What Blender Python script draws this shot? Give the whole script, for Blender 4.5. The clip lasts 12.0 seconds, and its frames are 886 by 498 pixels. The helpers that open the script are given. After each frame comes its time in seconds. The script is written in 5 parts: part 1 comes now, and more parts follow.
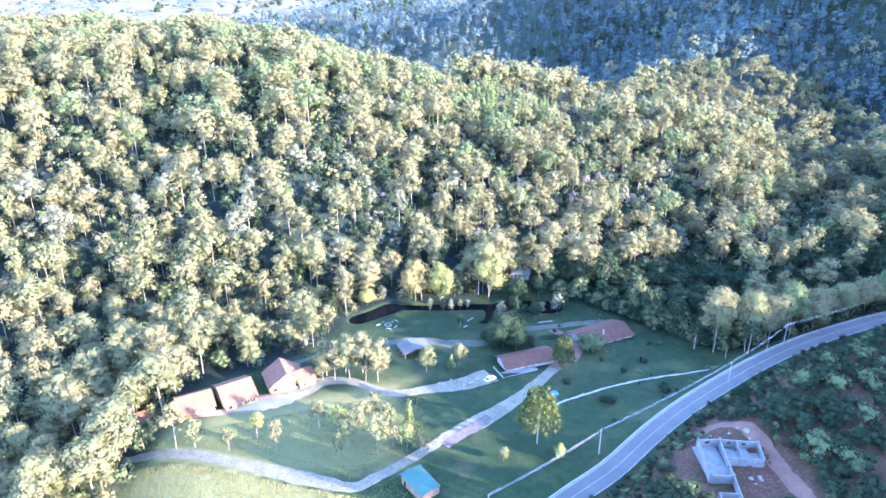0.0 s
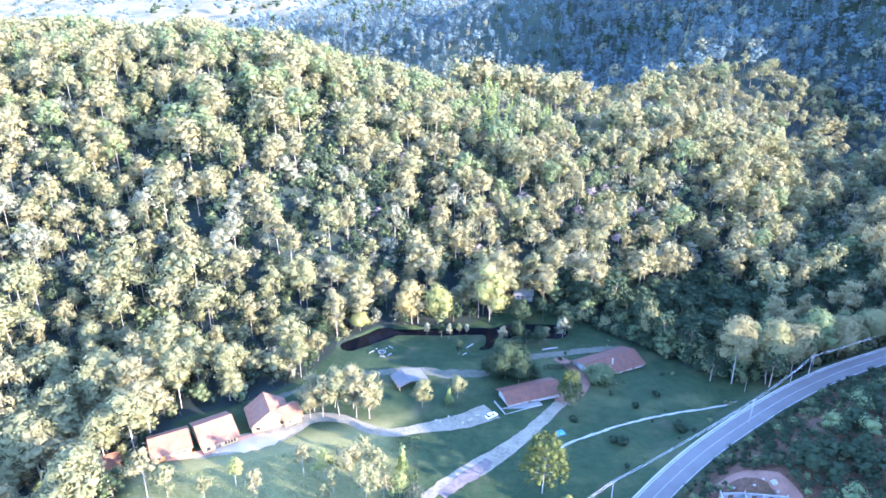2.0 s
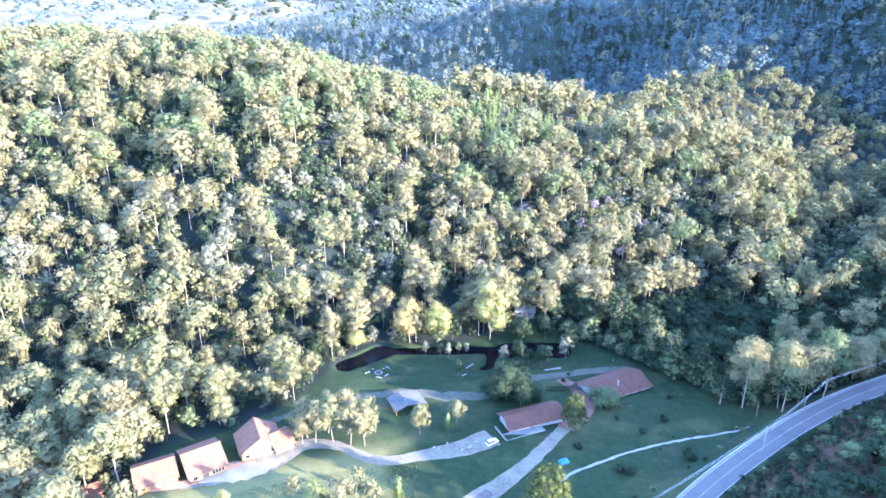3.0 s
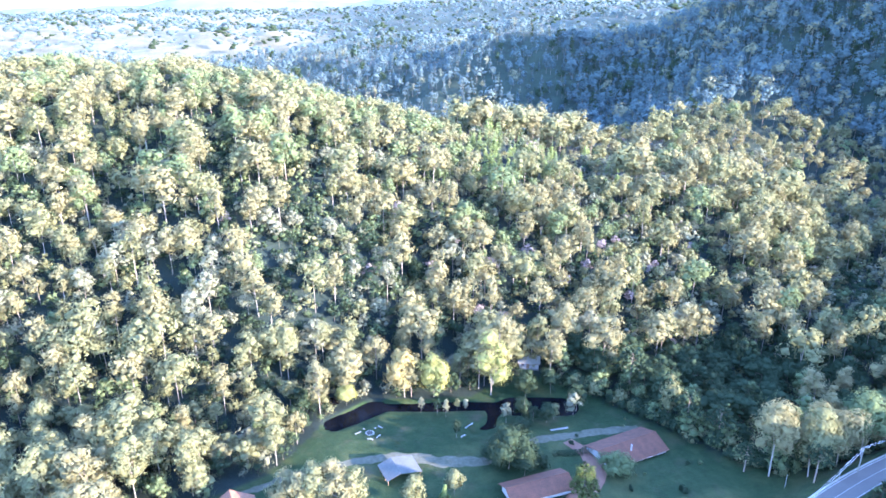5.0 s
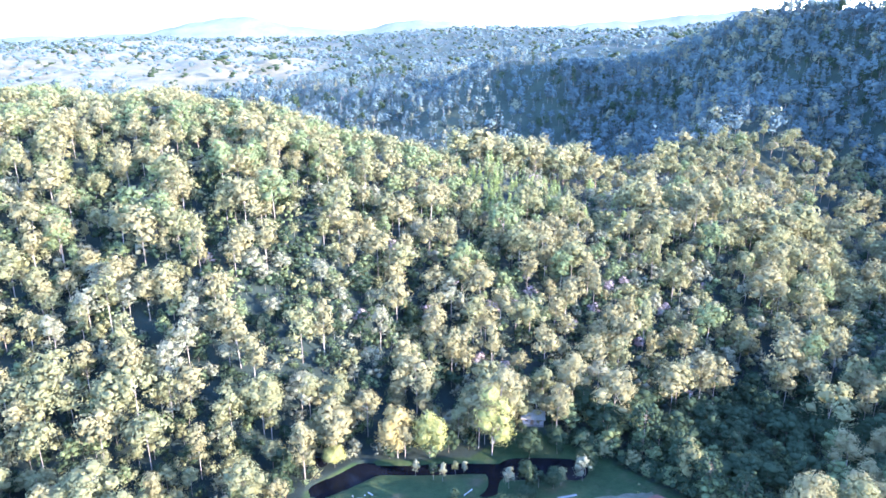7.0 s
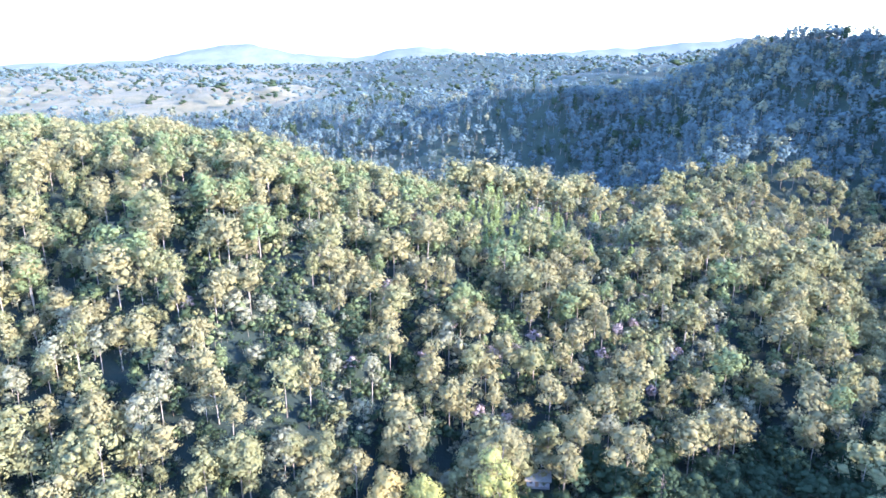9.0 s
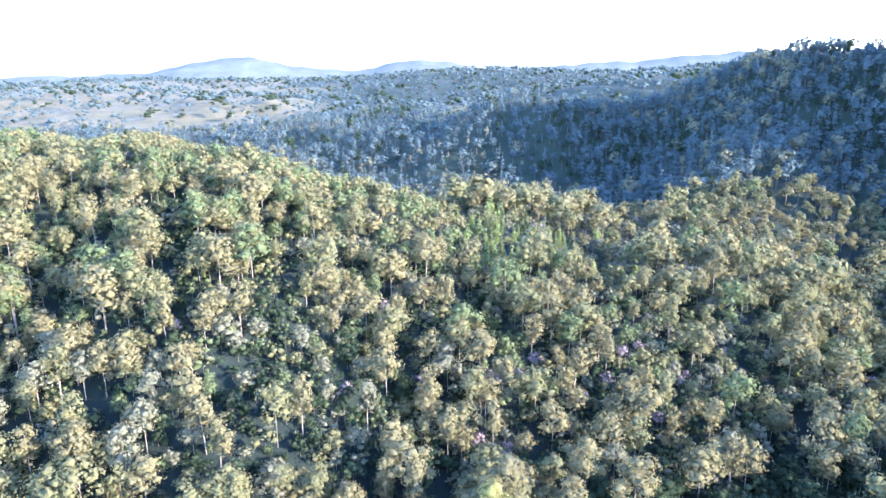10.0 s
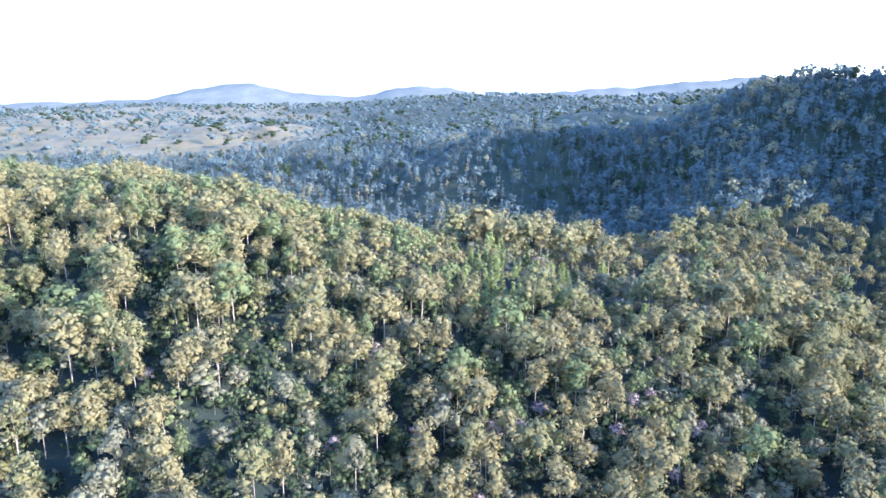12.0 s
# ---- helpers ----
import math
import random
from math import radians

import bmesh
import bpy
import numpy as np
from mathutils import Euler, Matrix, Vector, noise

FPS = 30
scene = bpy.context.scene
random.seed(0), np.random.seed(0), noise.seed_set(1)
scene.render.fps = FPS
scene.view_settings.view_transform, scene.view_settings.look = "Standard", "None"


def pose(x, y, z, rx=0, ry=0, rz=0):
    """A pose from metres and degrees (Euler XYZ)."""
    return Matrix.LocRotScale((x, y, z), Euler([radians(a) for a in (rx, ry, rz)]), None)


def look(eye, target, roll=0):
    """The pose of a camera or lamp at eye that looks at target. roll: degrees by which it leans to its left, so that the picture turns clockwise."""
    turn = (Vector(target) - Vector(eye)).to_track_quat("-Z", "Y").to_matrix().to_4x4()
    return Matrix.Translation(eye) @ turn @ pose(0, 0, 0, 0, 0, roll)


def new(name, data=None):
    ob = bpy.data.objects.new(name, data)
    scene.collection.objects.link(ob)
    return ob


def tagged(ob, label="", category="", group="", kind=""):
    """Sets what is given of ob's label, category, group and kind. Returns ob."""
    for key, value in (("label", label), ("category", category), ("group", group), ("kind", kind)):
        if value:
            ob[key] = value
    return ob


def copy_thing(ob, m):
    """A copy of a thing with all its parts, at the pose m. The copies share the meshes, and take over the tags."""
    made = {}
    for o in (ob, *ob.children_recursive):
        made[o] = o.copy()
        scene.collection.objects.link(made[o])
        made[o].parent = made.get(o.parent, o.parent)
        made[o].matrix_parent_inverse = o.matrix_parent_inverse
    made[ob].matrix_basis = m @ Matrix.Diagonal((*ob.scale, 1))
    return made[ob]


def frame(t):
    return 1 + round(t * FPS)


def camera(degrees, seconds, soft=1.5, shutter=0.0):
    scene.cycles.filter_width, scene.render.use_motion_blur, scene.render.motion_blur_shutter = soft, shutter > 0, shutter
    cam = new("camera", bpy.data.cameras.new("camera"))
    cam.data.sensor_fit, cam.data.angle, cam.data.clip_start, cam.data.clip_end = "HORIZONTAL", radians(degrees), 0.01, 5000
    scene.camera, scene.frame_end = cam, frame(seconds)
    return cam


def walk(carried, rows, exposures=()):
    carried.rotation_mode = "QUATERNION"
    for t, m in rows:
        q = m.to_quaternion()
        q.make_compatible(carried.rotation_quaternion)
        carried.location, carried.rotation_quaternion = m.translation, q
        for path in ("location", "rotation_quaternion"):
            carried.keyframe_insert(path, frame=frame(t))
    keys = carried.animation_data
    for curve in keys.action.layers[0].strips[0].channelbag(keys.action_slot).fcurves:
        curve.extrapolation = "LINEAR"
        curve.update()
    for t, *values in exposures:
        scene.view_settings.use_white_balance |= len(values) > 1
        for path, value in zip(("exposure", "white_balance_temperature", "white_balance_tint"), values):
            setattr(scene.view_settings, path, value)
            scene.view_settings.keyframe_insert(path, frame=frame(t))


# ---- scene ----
cam = camera(66.1, 12.0, soft=1.6)
# seconds, yaw, pitch: a straight flight at 10 m/s, rising gently, tilting up from the third second on
PATH = [
    (0.0, 0.00, -23.44), (0.5, 0.03, -23.45), (1.0, 0.04, -23.45), (1.5, 0.06, -23.45), (2.0, 0.08, -23.44),
    (2.5, 0.10, -23.30), (3.0, 0.13, -22.98), (5.0, 0.21, -20.85), (5.5, 0.22, -20.31), (6.0, 0.24, -19.78),
    (6.5, 0.26, -19.24), (7.0, 0.28, -18.73), (9.0, 0.32, -16.66), (9.5, 0.32, -16.15), (10.0, 0.33, -15.64),
    (10.5, 0.33, -15.12), (11.0, 0.33, -14.61), (11.5, 0.34, -14.09), (12.0, 0.34, -13.58),
]
EXPOSURE = [(0.0, 5.10, 5300, 27), (3.0, 5.10, 5300, 27), (5.0, 5.11, 5300, 26), (7.0, 5.0, 5300, 26), (9.0, 4.72, 5350, 26), (12.0, 4.23, 5400, 26)]
walk(cam, [(t, pose(0.619 * t, 10 * t, 139 + 0.257 * t, 90 + pitch, 0, yaw)) for t, yaw, pitch in PATH], EXPOSURE)

# ---------------------------------------------------------------- sky and sun
SUN_EL, SUN_AZ = 15.8, 117.0  # degrees; azimuth clockwise from +y
world = bpy.data.worlds.new("world")
scene.world = world
world.use_nodes = True
sky = world.node_tree.nodes.new("ShaderNodeTexSky")
sky.sky_type, sky.sun_disc = "NISHITA", False
sky.sun_elevation, sky.sun_rotation = radians(SUN_EL), radians(SUN_AZ)
sky.air_density, sky.dust_density, sky.ozone_density, sky.altitude = 1.0, 0.8, 2.0, 900
background = world.node_tree.nodes["Background"]
background.inputs["Strength"].default_value = 0.137
world.node_tree.links.new(sky.outputs[0], background.inputs["Color"])
sun = new("sun", bpy.data.lights.new("sun", "SUN"))
sun.data.energy, sun.data.angle, sun.data.color = 2.45, radians(0.5), (1.0, 0.80, 0.53)
_e, _a = radians(SUN_EL), radians(SUN_AZ)
TO_SUN = Vector((math.cos(_e) * math.sin(_a), math.cos(_e) * math.cos(_a), math.sin(_e)))
sun.matrix_world = look(TO_SUN * 800 + Vector((0, 250, 0)), (0, 250, 0))


# ---------------------------------------------------------------- materials
def nodes_of(name, rough=0.8, spec=0.3):
    m = bpy.data.materials.new(name)
    m.use_nodes = True
    t = m.node_tree
    b = t.nodes["Principled BSDF"]
    b.inputs["Roughness"].default_value, b.inputs["Specular IOR Level"].default_value = rough, spec
    return m, t, b


def ramp(t, source, stops):
    r = t.nodes.new("ShaderNodeValToRGB")
    while len(r.color_ramp.elements) < len(stops):
        r.color_ramp.elements.new(0.5)
    for e, (at, c) in zip(r.color_ramp.elements, stops):
        e.position, e.color = at, (*c, 1)
    t.links.new(source, r.inputs[0])
    return r.outputs[0]


def noise_of(t, scale, detail=4.0, rough=0.6, coords=None):
    n = t.nodes.new("ShaderNodeTexNoise")
    n.inputs["Scale"].default_value, n.inputs["Detail"].default_value, n.inputs["Roughness"].default_value = scale, detail, rough
    c = coords or t.nodes.new("ShaderNodeTexCoord").outputs["Object"]
    t.links.new(c, n.inputs["Vector"])
    return n.outputs["Fac"]


def mixed(t, fac, a, b, mode="MIX"):
    m = t.nodes.new("ShaderNodeMix")
    m.data_type, m.blend_type = "RGBA", mode
    for value, socket in ((fac, m.inputs[0]), (a, m.inputs[6]), (b, m.inputs[7])):
        if hasattr(value, "node"):
            t.links.new(value, socket)
        else:
            socket.default_value = (*value, 1) if isinstance(value, tuple) else value
    return m.outputs[2]


def bump(t, b, height, strength, distance):
    n = t.nodes.new("ShaderNodeBump")
    n.inputs["Strength"].default_value, n.inputs["Distance"].default_value = strength, distance
    t.links.new(height, n.inputs["Height"])
    t.links.new(n.outputs[0], b.inputs["Normal"])


def two_scale(name, dark, light, big=0.2, small=4.0, rough=0.85, relief=0.3, depth=0.02, metal=0.0):
    """A rough surface whose colour wanders at two scales, with fine relief."""
    m, t, b = nodes_of(name, rough)
    lo, hi = noise_of(t, big, 5), noise_of(t, small, 6)
    both = mixed(t, 0.5, lo, hi)
    t.links.new(ramp(t, both, [(0.32, dark), (0.68, light)]), b.inputs["Base Color"])
    b.inputs["Metallic"].default_value = metal
    bump(t, b, hi, relief, depth)
    return m


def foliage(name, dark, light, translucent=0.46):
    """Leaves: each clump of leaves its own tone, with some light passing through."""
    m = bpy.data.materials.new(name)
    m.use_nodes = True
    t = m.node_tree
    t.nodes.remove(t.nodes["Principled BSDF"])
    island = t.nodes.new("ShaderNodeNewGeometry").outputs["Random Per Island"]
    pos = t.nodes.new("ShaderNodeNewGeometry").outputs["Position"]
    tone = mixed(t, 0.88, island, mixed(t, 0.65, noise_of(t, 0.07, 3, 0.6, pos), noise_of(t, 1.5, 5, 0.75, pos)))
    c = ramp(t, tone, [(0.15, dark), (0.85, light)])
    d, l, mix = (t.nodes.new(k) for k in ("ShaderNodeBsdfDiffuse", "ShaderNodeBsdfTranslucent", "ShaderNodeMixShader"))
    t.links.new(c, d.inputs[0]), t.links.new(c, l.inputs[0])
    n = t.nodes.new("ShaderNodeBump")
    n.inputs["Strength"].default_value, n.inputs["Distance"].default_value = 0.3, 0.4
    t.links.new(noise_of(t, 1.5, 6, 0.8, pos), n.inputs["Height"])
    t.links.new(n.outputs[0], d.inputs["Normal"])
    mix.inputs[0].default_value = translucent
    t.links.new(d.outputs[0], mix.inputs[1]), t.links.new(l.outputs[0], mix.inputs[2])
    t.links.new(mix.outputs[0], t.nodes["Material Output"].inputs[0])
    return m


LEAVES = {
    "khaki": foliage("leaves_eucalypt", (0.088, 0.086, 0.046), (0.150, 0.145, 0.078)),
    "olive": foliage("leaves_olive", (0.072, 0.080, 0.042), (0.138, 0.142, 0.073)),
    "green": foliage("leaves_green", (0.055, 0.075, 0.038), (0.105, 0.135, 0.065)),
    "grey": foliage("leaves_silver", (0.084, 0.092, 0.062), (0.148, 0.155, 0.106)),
    # Dark-leaved kinds; also darkened to carry the deep shade of corner and bank
    "dark": foliage("leaves_dark_and_shaded", (0.015, 0.026, 0.016), (0.036, 0.053, 0.031)),
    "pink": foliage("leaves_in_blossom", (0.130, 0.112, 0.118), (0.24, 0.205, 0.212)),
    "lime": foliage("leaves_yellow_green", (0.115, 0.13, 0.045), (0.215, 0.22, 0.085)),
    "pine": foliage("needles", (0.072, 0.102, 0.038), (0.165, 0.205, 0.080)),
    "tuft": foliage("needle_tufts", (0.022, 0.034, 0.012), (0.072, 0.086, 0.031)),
    # Haze of the hills behind, put into the leaf colour
    "far": foliage("leaves_haze_blue", (0.050, 0.077, 0.083), (0.072, 0.102, 0.107)),
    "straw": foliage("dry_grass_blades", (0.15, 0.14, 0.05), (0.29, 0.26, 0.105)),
    "lawn": foliage("sunlit_lawn_blades", (0.06, 0.085, 0.03), (0.13, 0.15, 0.06)),
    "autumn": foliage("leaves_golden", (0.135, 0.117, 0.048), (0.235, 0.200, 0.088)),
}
BARK = two_scale("pale_bark", (0.08, 0.07, 0.06), (0.19, 0.175, 0.155), 0.3, 3.0, 0.9)
BARK_DARK = two_scale("dark_bark", (0.07, 0.055, 0.045), (0.17, 0.14, 0.11), 0.5, 5.0, 0.9)


# ---------------------------------------------------------------- the lie of the land
HILLS = [
    (-224, 467, 88, 61), (-119, 437, 65, 42), (-42, 456, 68, 13), (12, 482, 64, 15), (-251, 608, 131, 7), (-74, 313, 59, -25),
    (-74, 332, 46, 46), (67, 387, 64, 11), (52, 547, 64, 20), (-165, 163, 57, -19), (-392, 504, 116, 47), (-102, 604, 57, 24),
]
FOLDS = [
    (-200, 345, 40, 7), (-150, 345, 40, 2), (-100, 320, 40, 4), (0, 350, 40, -3), (50, 350, 40, 7), (90, 310, 40, -8), (135, 305, 40, -8), (235, 385, 40, -20),
    (-175, 405, 40, -5), (-110, 400, 40, -4), (-50, 400, 40, 2), (20, 410, 40, 2), (95, 420, 40, 7), (160, 430, 40, 17), (265, 505, 40, -10), (300, 450, 40, -8),
    (200, 500, 40, 9), (150, 555, 40, 10), (60, 500, 40, 2), (-40, 470, 40, 6), (-210, 470, 40, -8), (370, 540, 55, -16),
]
BACK_FOLDS = [
    (235, 620, 55, 23), (290, 650, 55, 15), (100, 590, 55, 2), (260, 700, 55, 16), (350, 620, 55, -24), (340, 710, 55, -4), (310, 860, 90, 27), (200, 880, 90, 15),
    (-60, 900, 90, 4), (-130, 980, 90, 2), (430, 950, 90, 7), (400, 780, 90, -7), (480, 880, 90, 4),
]
# Rises mostly out of view, placed and sized to shade the valley
SHADING_HILLS = [(110, 76, 15, 10), (202, 151, 21, 45), (249, 93, 39, 35), (227, 81, 41, 33), (262, 205, 24, 32), (369, 318, 93, 48), (120, -13, 84, 24), (109, 134, 34, 5), (355, -190, 105, 77), (440, -50, 105, 77), (525, 90, 105, 77), (610, 230, 105, 77), (690, 380, 110, 75), (285, 178, 24, 22), (264, 150, 20, 25)]
BACK_HILLS = [
    (380, 872, 94, 82), (519, 712, 142, 104), (486, 1010, 159, -22), (80, 882, 76, 55), (205, 1019, 108, 32), (-71, 1074, 142, 37),
    (-16, 1315, 173, 20), (-419, 1545, 174, 38), (-965, 1640, 265, 53), (410, 1448, 228, 78), (-57, 2104, 374, 36),
    (980, 2056, 389, 120), (-803, 2548, 396, 36), (182, 2728, 402, 83), (-567, 845, 267, 26), (-1325, 2388, 438, 39),
    # the last two are out of view, added to shade the right back hill
    (768, 1160, 198, 76), (648, 906, 95, 75), (221, 760, 60, 2), (540, 570, 85, 115), (680, 690, 110, 130),
]
ROAD = [(0, 112, 4.2), (18, 127, 4.6), (34.3, 140.9, 5.0), (48.1, 151.7, 5.5), (62.7, 166.0, 6.0), (77, 178.5, 6.5), (93.5, 190.9, 7.0), (112, 203.1, 8.0),
        (131, 213.5, 9.0), (150, 221.5, 10.0), (170, 228.5, 11.0), (200, 236, 12.5), (240, 240, 14.0), (290, 238, 17.0)]


def spline(points, step=2.0):
    """Points along a smooth curve (Catmull-Rom) through the given ones."""
    p = [np.array(q, float) for q in points]
    p = [2 * p[0] - p[1], *p, 2 * p[-1] - p[-2]]
    out = []
    for a, b, c, d in zip(p, p[1:], p[2:], p[3:]):
        n = max(1, int(np.linalg.norm(c - b) / step))
        for k in range(n):
            u = k / n
            out.append(0.5 * (2 * b + (c - a) * u + (2 * a - 5 * b + 4 * c - d) * u**2 + (3 * b - a - 3 * c + d) * u**3))
    out.append(p[-2])
    return np.array(out)


ROAD_LINE = spline(ROAD, 2.5)


def smooth(lo, hi, v):
    u = np.clip((v - lo) / (hi - lo), 0, 1)
    return u * u * (3 - 2 * u)


def from_line(x, y, line):
    """Distance to a line of points, the height of its nearest point, and the side (positive: right of it)."""
    x, y = np.atleast_1d(np.asarray(x, float)), np.atleast_1d(np.asarray(y, float))
    best, height, side = np.full(x.shape, 1e9), np.zeros(x.shape), np.zeros(x.shape)
    for a, b in zip(line, line[1:]):
        ex, ey = b[0] - a[0], b[1] - a[1]
        u = np.clip(((x - a[0]) * ex + (y - a[1]) * ey) / (ex * ex + ey * ey), 0, 1)
        dx, dy = x - a[0] - u * ex, y - a[1] - u * ey
        d = np.hypot(dx, dy)
        near = d < best
        best, height = np.where(near, d, best), np.where(near, a[2] + u * (b[2] - a[2]) if len(a) > 2 else 0, height)
        side = np.where(near, np.sign(dx * ey - dy * ex), side)
    return best, height, side


PONDS = [([(-35.5, 251.5), (-30, 255.5), (-23, 261.5)], 8.5), ([(-23, 262.5), (-8, 262.4), (12, 263), (28, 263)], 4.2),
         ([(20.5, 260), (19.5, 252), (14, 246.5)], 4.2), ([(28, 263), (37, 263.5), (46, 263)], 11.0)]


def land(x, y):
    """The ground's height at places x, y."""
    x, y = np.atleast_1d(np.asarray(x, float)), np.atleast_1d(np.asarray(y, float))
    z = np.full(x.shape, 2.5)
    for hx, hy, s, h in HILLS + FOLDS + BACK_FOLDS + SHADING_HILLS + BACK_HILLS:
        z = z + h * np.exp(-((x - hx) ** 2 + (y - hy) ** 2) / (2 * s * s))
    z = z + smooth(650, 1000, y) * (4 * np.sin(x / 37 + 1.3) * np.sin(y / 53) + 3 * np.sin(x / 23 + y / 31))
    z = z + smooth(290, 340, y) * (1.6 * np.sin(x / 11 + y / 29) + 1.2 * np.sin(x / 7.3 - y / 17))
    floor = 2 - 0.07 * np.clip(y - 200, 0, 65) + 0.055 * np.clip(200 - y, 0, 90) - 0.05 * np.clip(-30 - x, 0, 55) - 0.12 * np.clip(-88 - x, 0, 60)
    floor = floor + 0.12 * np.sin(x / 7 + 1) * np.sin(y / 9)
    inside = 1 - smooth(0.78, 1.12, np.hypot((x - 0) / 108, (y - 205) / 88))
    z = z + (floor - z) * inside
    near = (x > -60) & (x < 330) & (y > 60) & (y < 300)
    if near.any():
        d, h, side = from_line(x[near], y[near], ROAD_LINE)
        # the bank above the road climbs towards the building site
        bank = np.where(side > 0, np.clip(d - 5.5, 0, 16) * 0.55, 0)
        zn = np.maximum(z[near], np.where((side > 0) & (d < 60), h + bank, -50))
        zn = h - 0.12 + (zn - h + 0.12) * smooth(4.2, 13, d)
        z[near] = zn
    # the levelled yard of the building site, and the pond's bed
    z = z + (12.0 - z) * (1 - smooth(11, 19, np.hypot((x - 77) / 1.1, y - 143)))
    for line, width in PONDS:
        z = z - 1.5 * (1 - smooth(width / 2 - 0.6, width / 2 + 1.2, from_line(x, y, line)[0])) * inside
    return z


def ground_z(x, y):
    return float(land(x, y)[0])


def mesh_of(name, verts, faces, mats, index=None, smooth_faces=False):
    """A mesh from arrays: verts (n, 3), faces (m, 3 or 4), with a material index for each face."""
    me = bpy.data.meshes.new(name)
    verts, faces = np.asarray(verts, np.float32), np.asarray(faces, np.int32)
    me.vertices.add(len(verts))
    me.vertices.foreach_set("co", verts.ravel())
    me.loops.add(faces.size)
    me.loops.foreach_set("vertex_index", faces.ravel())
    me.polygons.add(len(faces))
    me.polygons.foreach_set("loop_start", np.arange(0, faces.size, faces.shape[1], dtype=np.int32))
    for m in mats:
        me.materials.append(m)
    if index is not None:
        me.polygons.foreach_set("material_index", np.asarray(index, np.int32))
    if smooth_faces:
        me.polygons.foreach_set("use_smooth", np.ones(len(faces), bool))
    me.update(calc_edges=True)
    me.validate()
    return me


def steps(*runs):
    """Coordinates in runs of (start, end, step)."""
    return np.concatenate([np.arange(a, b, s) for a, b, s in runs])


def ground_material():
    m, t, b = nodes_of("ground_grass_and_soil", 0.95, 0.15)
    pos = t.nodes.new("ShaderNodeNewGeometry").outputs["Position"]
    # Lawn kept very dark to suit shade; build_ground paints its sunlit part paler
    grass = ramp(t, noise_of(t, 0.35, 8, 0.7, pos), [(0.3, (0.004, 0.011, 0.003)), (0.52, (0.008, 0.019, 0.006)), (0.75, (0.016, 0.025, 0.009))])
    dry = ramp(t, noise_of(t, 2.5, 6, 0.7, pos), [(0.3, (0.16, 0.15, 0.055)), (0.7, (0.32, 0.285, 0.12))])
    grass = mixed(t, ramp(t, noise_of(t, 0.06, 5, 0.6, pos), [(0.5, (0, 0, 0)), (0.75, (0.10, 0.10, 0.10))]), grass, dry)
    worn = ramp(t, noise_of(t, 0.11, 6, 0.65, pos), [(0.55, (0, 0, 0)), (0.72, (0.6, 0.6, 0.6))])
    grass = mixed(t, worn, grass, ramp(t, noise_of(t, 1.6, 5, 0.7, pos), [(0.3, (0.020, 0.017, 0.011)), (0.7, (0.050, 0.040, 0.026))]))
    # Forest floor near-black: shade under the trees is put into its colour
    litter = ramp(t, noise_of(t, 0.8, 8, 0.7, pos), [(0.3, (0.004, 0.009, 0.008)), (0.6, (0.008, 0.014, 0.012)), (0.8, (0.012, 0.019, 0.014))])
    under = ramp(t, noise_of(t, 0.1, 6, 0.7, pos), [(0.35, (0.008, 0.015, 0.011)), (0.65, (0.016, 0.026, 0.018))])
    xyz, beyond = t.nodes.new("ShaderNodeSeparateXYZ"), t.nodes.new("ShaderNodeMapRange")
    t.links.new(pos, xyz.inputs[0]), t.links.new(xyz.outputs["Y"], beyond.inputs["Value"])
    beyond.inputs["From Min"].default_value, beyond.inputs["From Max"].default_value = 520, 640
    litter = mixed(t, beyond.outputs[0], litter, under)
    red = ramp(t, noise_of(t, 0.9, 8, 0.7, pos), [(0.3, (0.022, 0.012, 0.008)), (0.5, (0.044, 0.021, 0.013)), (0.7, (0.088, 0.044, 0.028))])
    attr = t.nodes.new("ShaderNodeAttribute")
    attr.attribute_name = "cover"
    parts = t.nodes.new("ShaderNodeSeparateColor")
    t.links.new(attr.outputs["Color"], parts.inputs[0])
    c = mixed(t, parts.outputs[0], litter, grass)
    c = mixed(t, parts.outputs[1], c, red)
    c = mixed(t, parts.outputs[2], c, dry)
    pale = ramp(t, noise_of(t, 0.02, 6, 0.7, pos), [(0.35, (0.045, 0.046, 0.026)), (0.65, (0.100, 0.088, 0.052))])
    c = mixed(t, attr.outputs["Alpha"], c, pale)
    t.links.new(c, b.inputs["Base Color"])
    bump(t, b, noise_of(t, 1.2, 8, 0.7, pos), 0.8, 0.35)
    return m


CLEARING = [(-95, 150), (-92, 185), (-86, 203), (-62, 214), (-50, 226), (-44, 240), (-40, 252), (-28, 266), (-8, 268), (12, 269), (28, 282), (38, 282), (58, 269), (69, 258), (80, 246),
            (95, 228), (115, 222), (150, 230), (190, 240), (260, 243), (330, 235), (330, -20), (-60, -20), (-95, 60)]


def inside_of(x, y, polygon):
    hit = np.zeros(np.shape(x), bool)
    for (ax, ay), (bx, by) in zip(polygon, polygon[1:] + polygon[:1]):
        cross = ((ay > y) != (by > y)) & (x < (bx - ax) * (y - ay) / (by - ay + 1e-9) + ax)
        hit ^= cross
    return hit


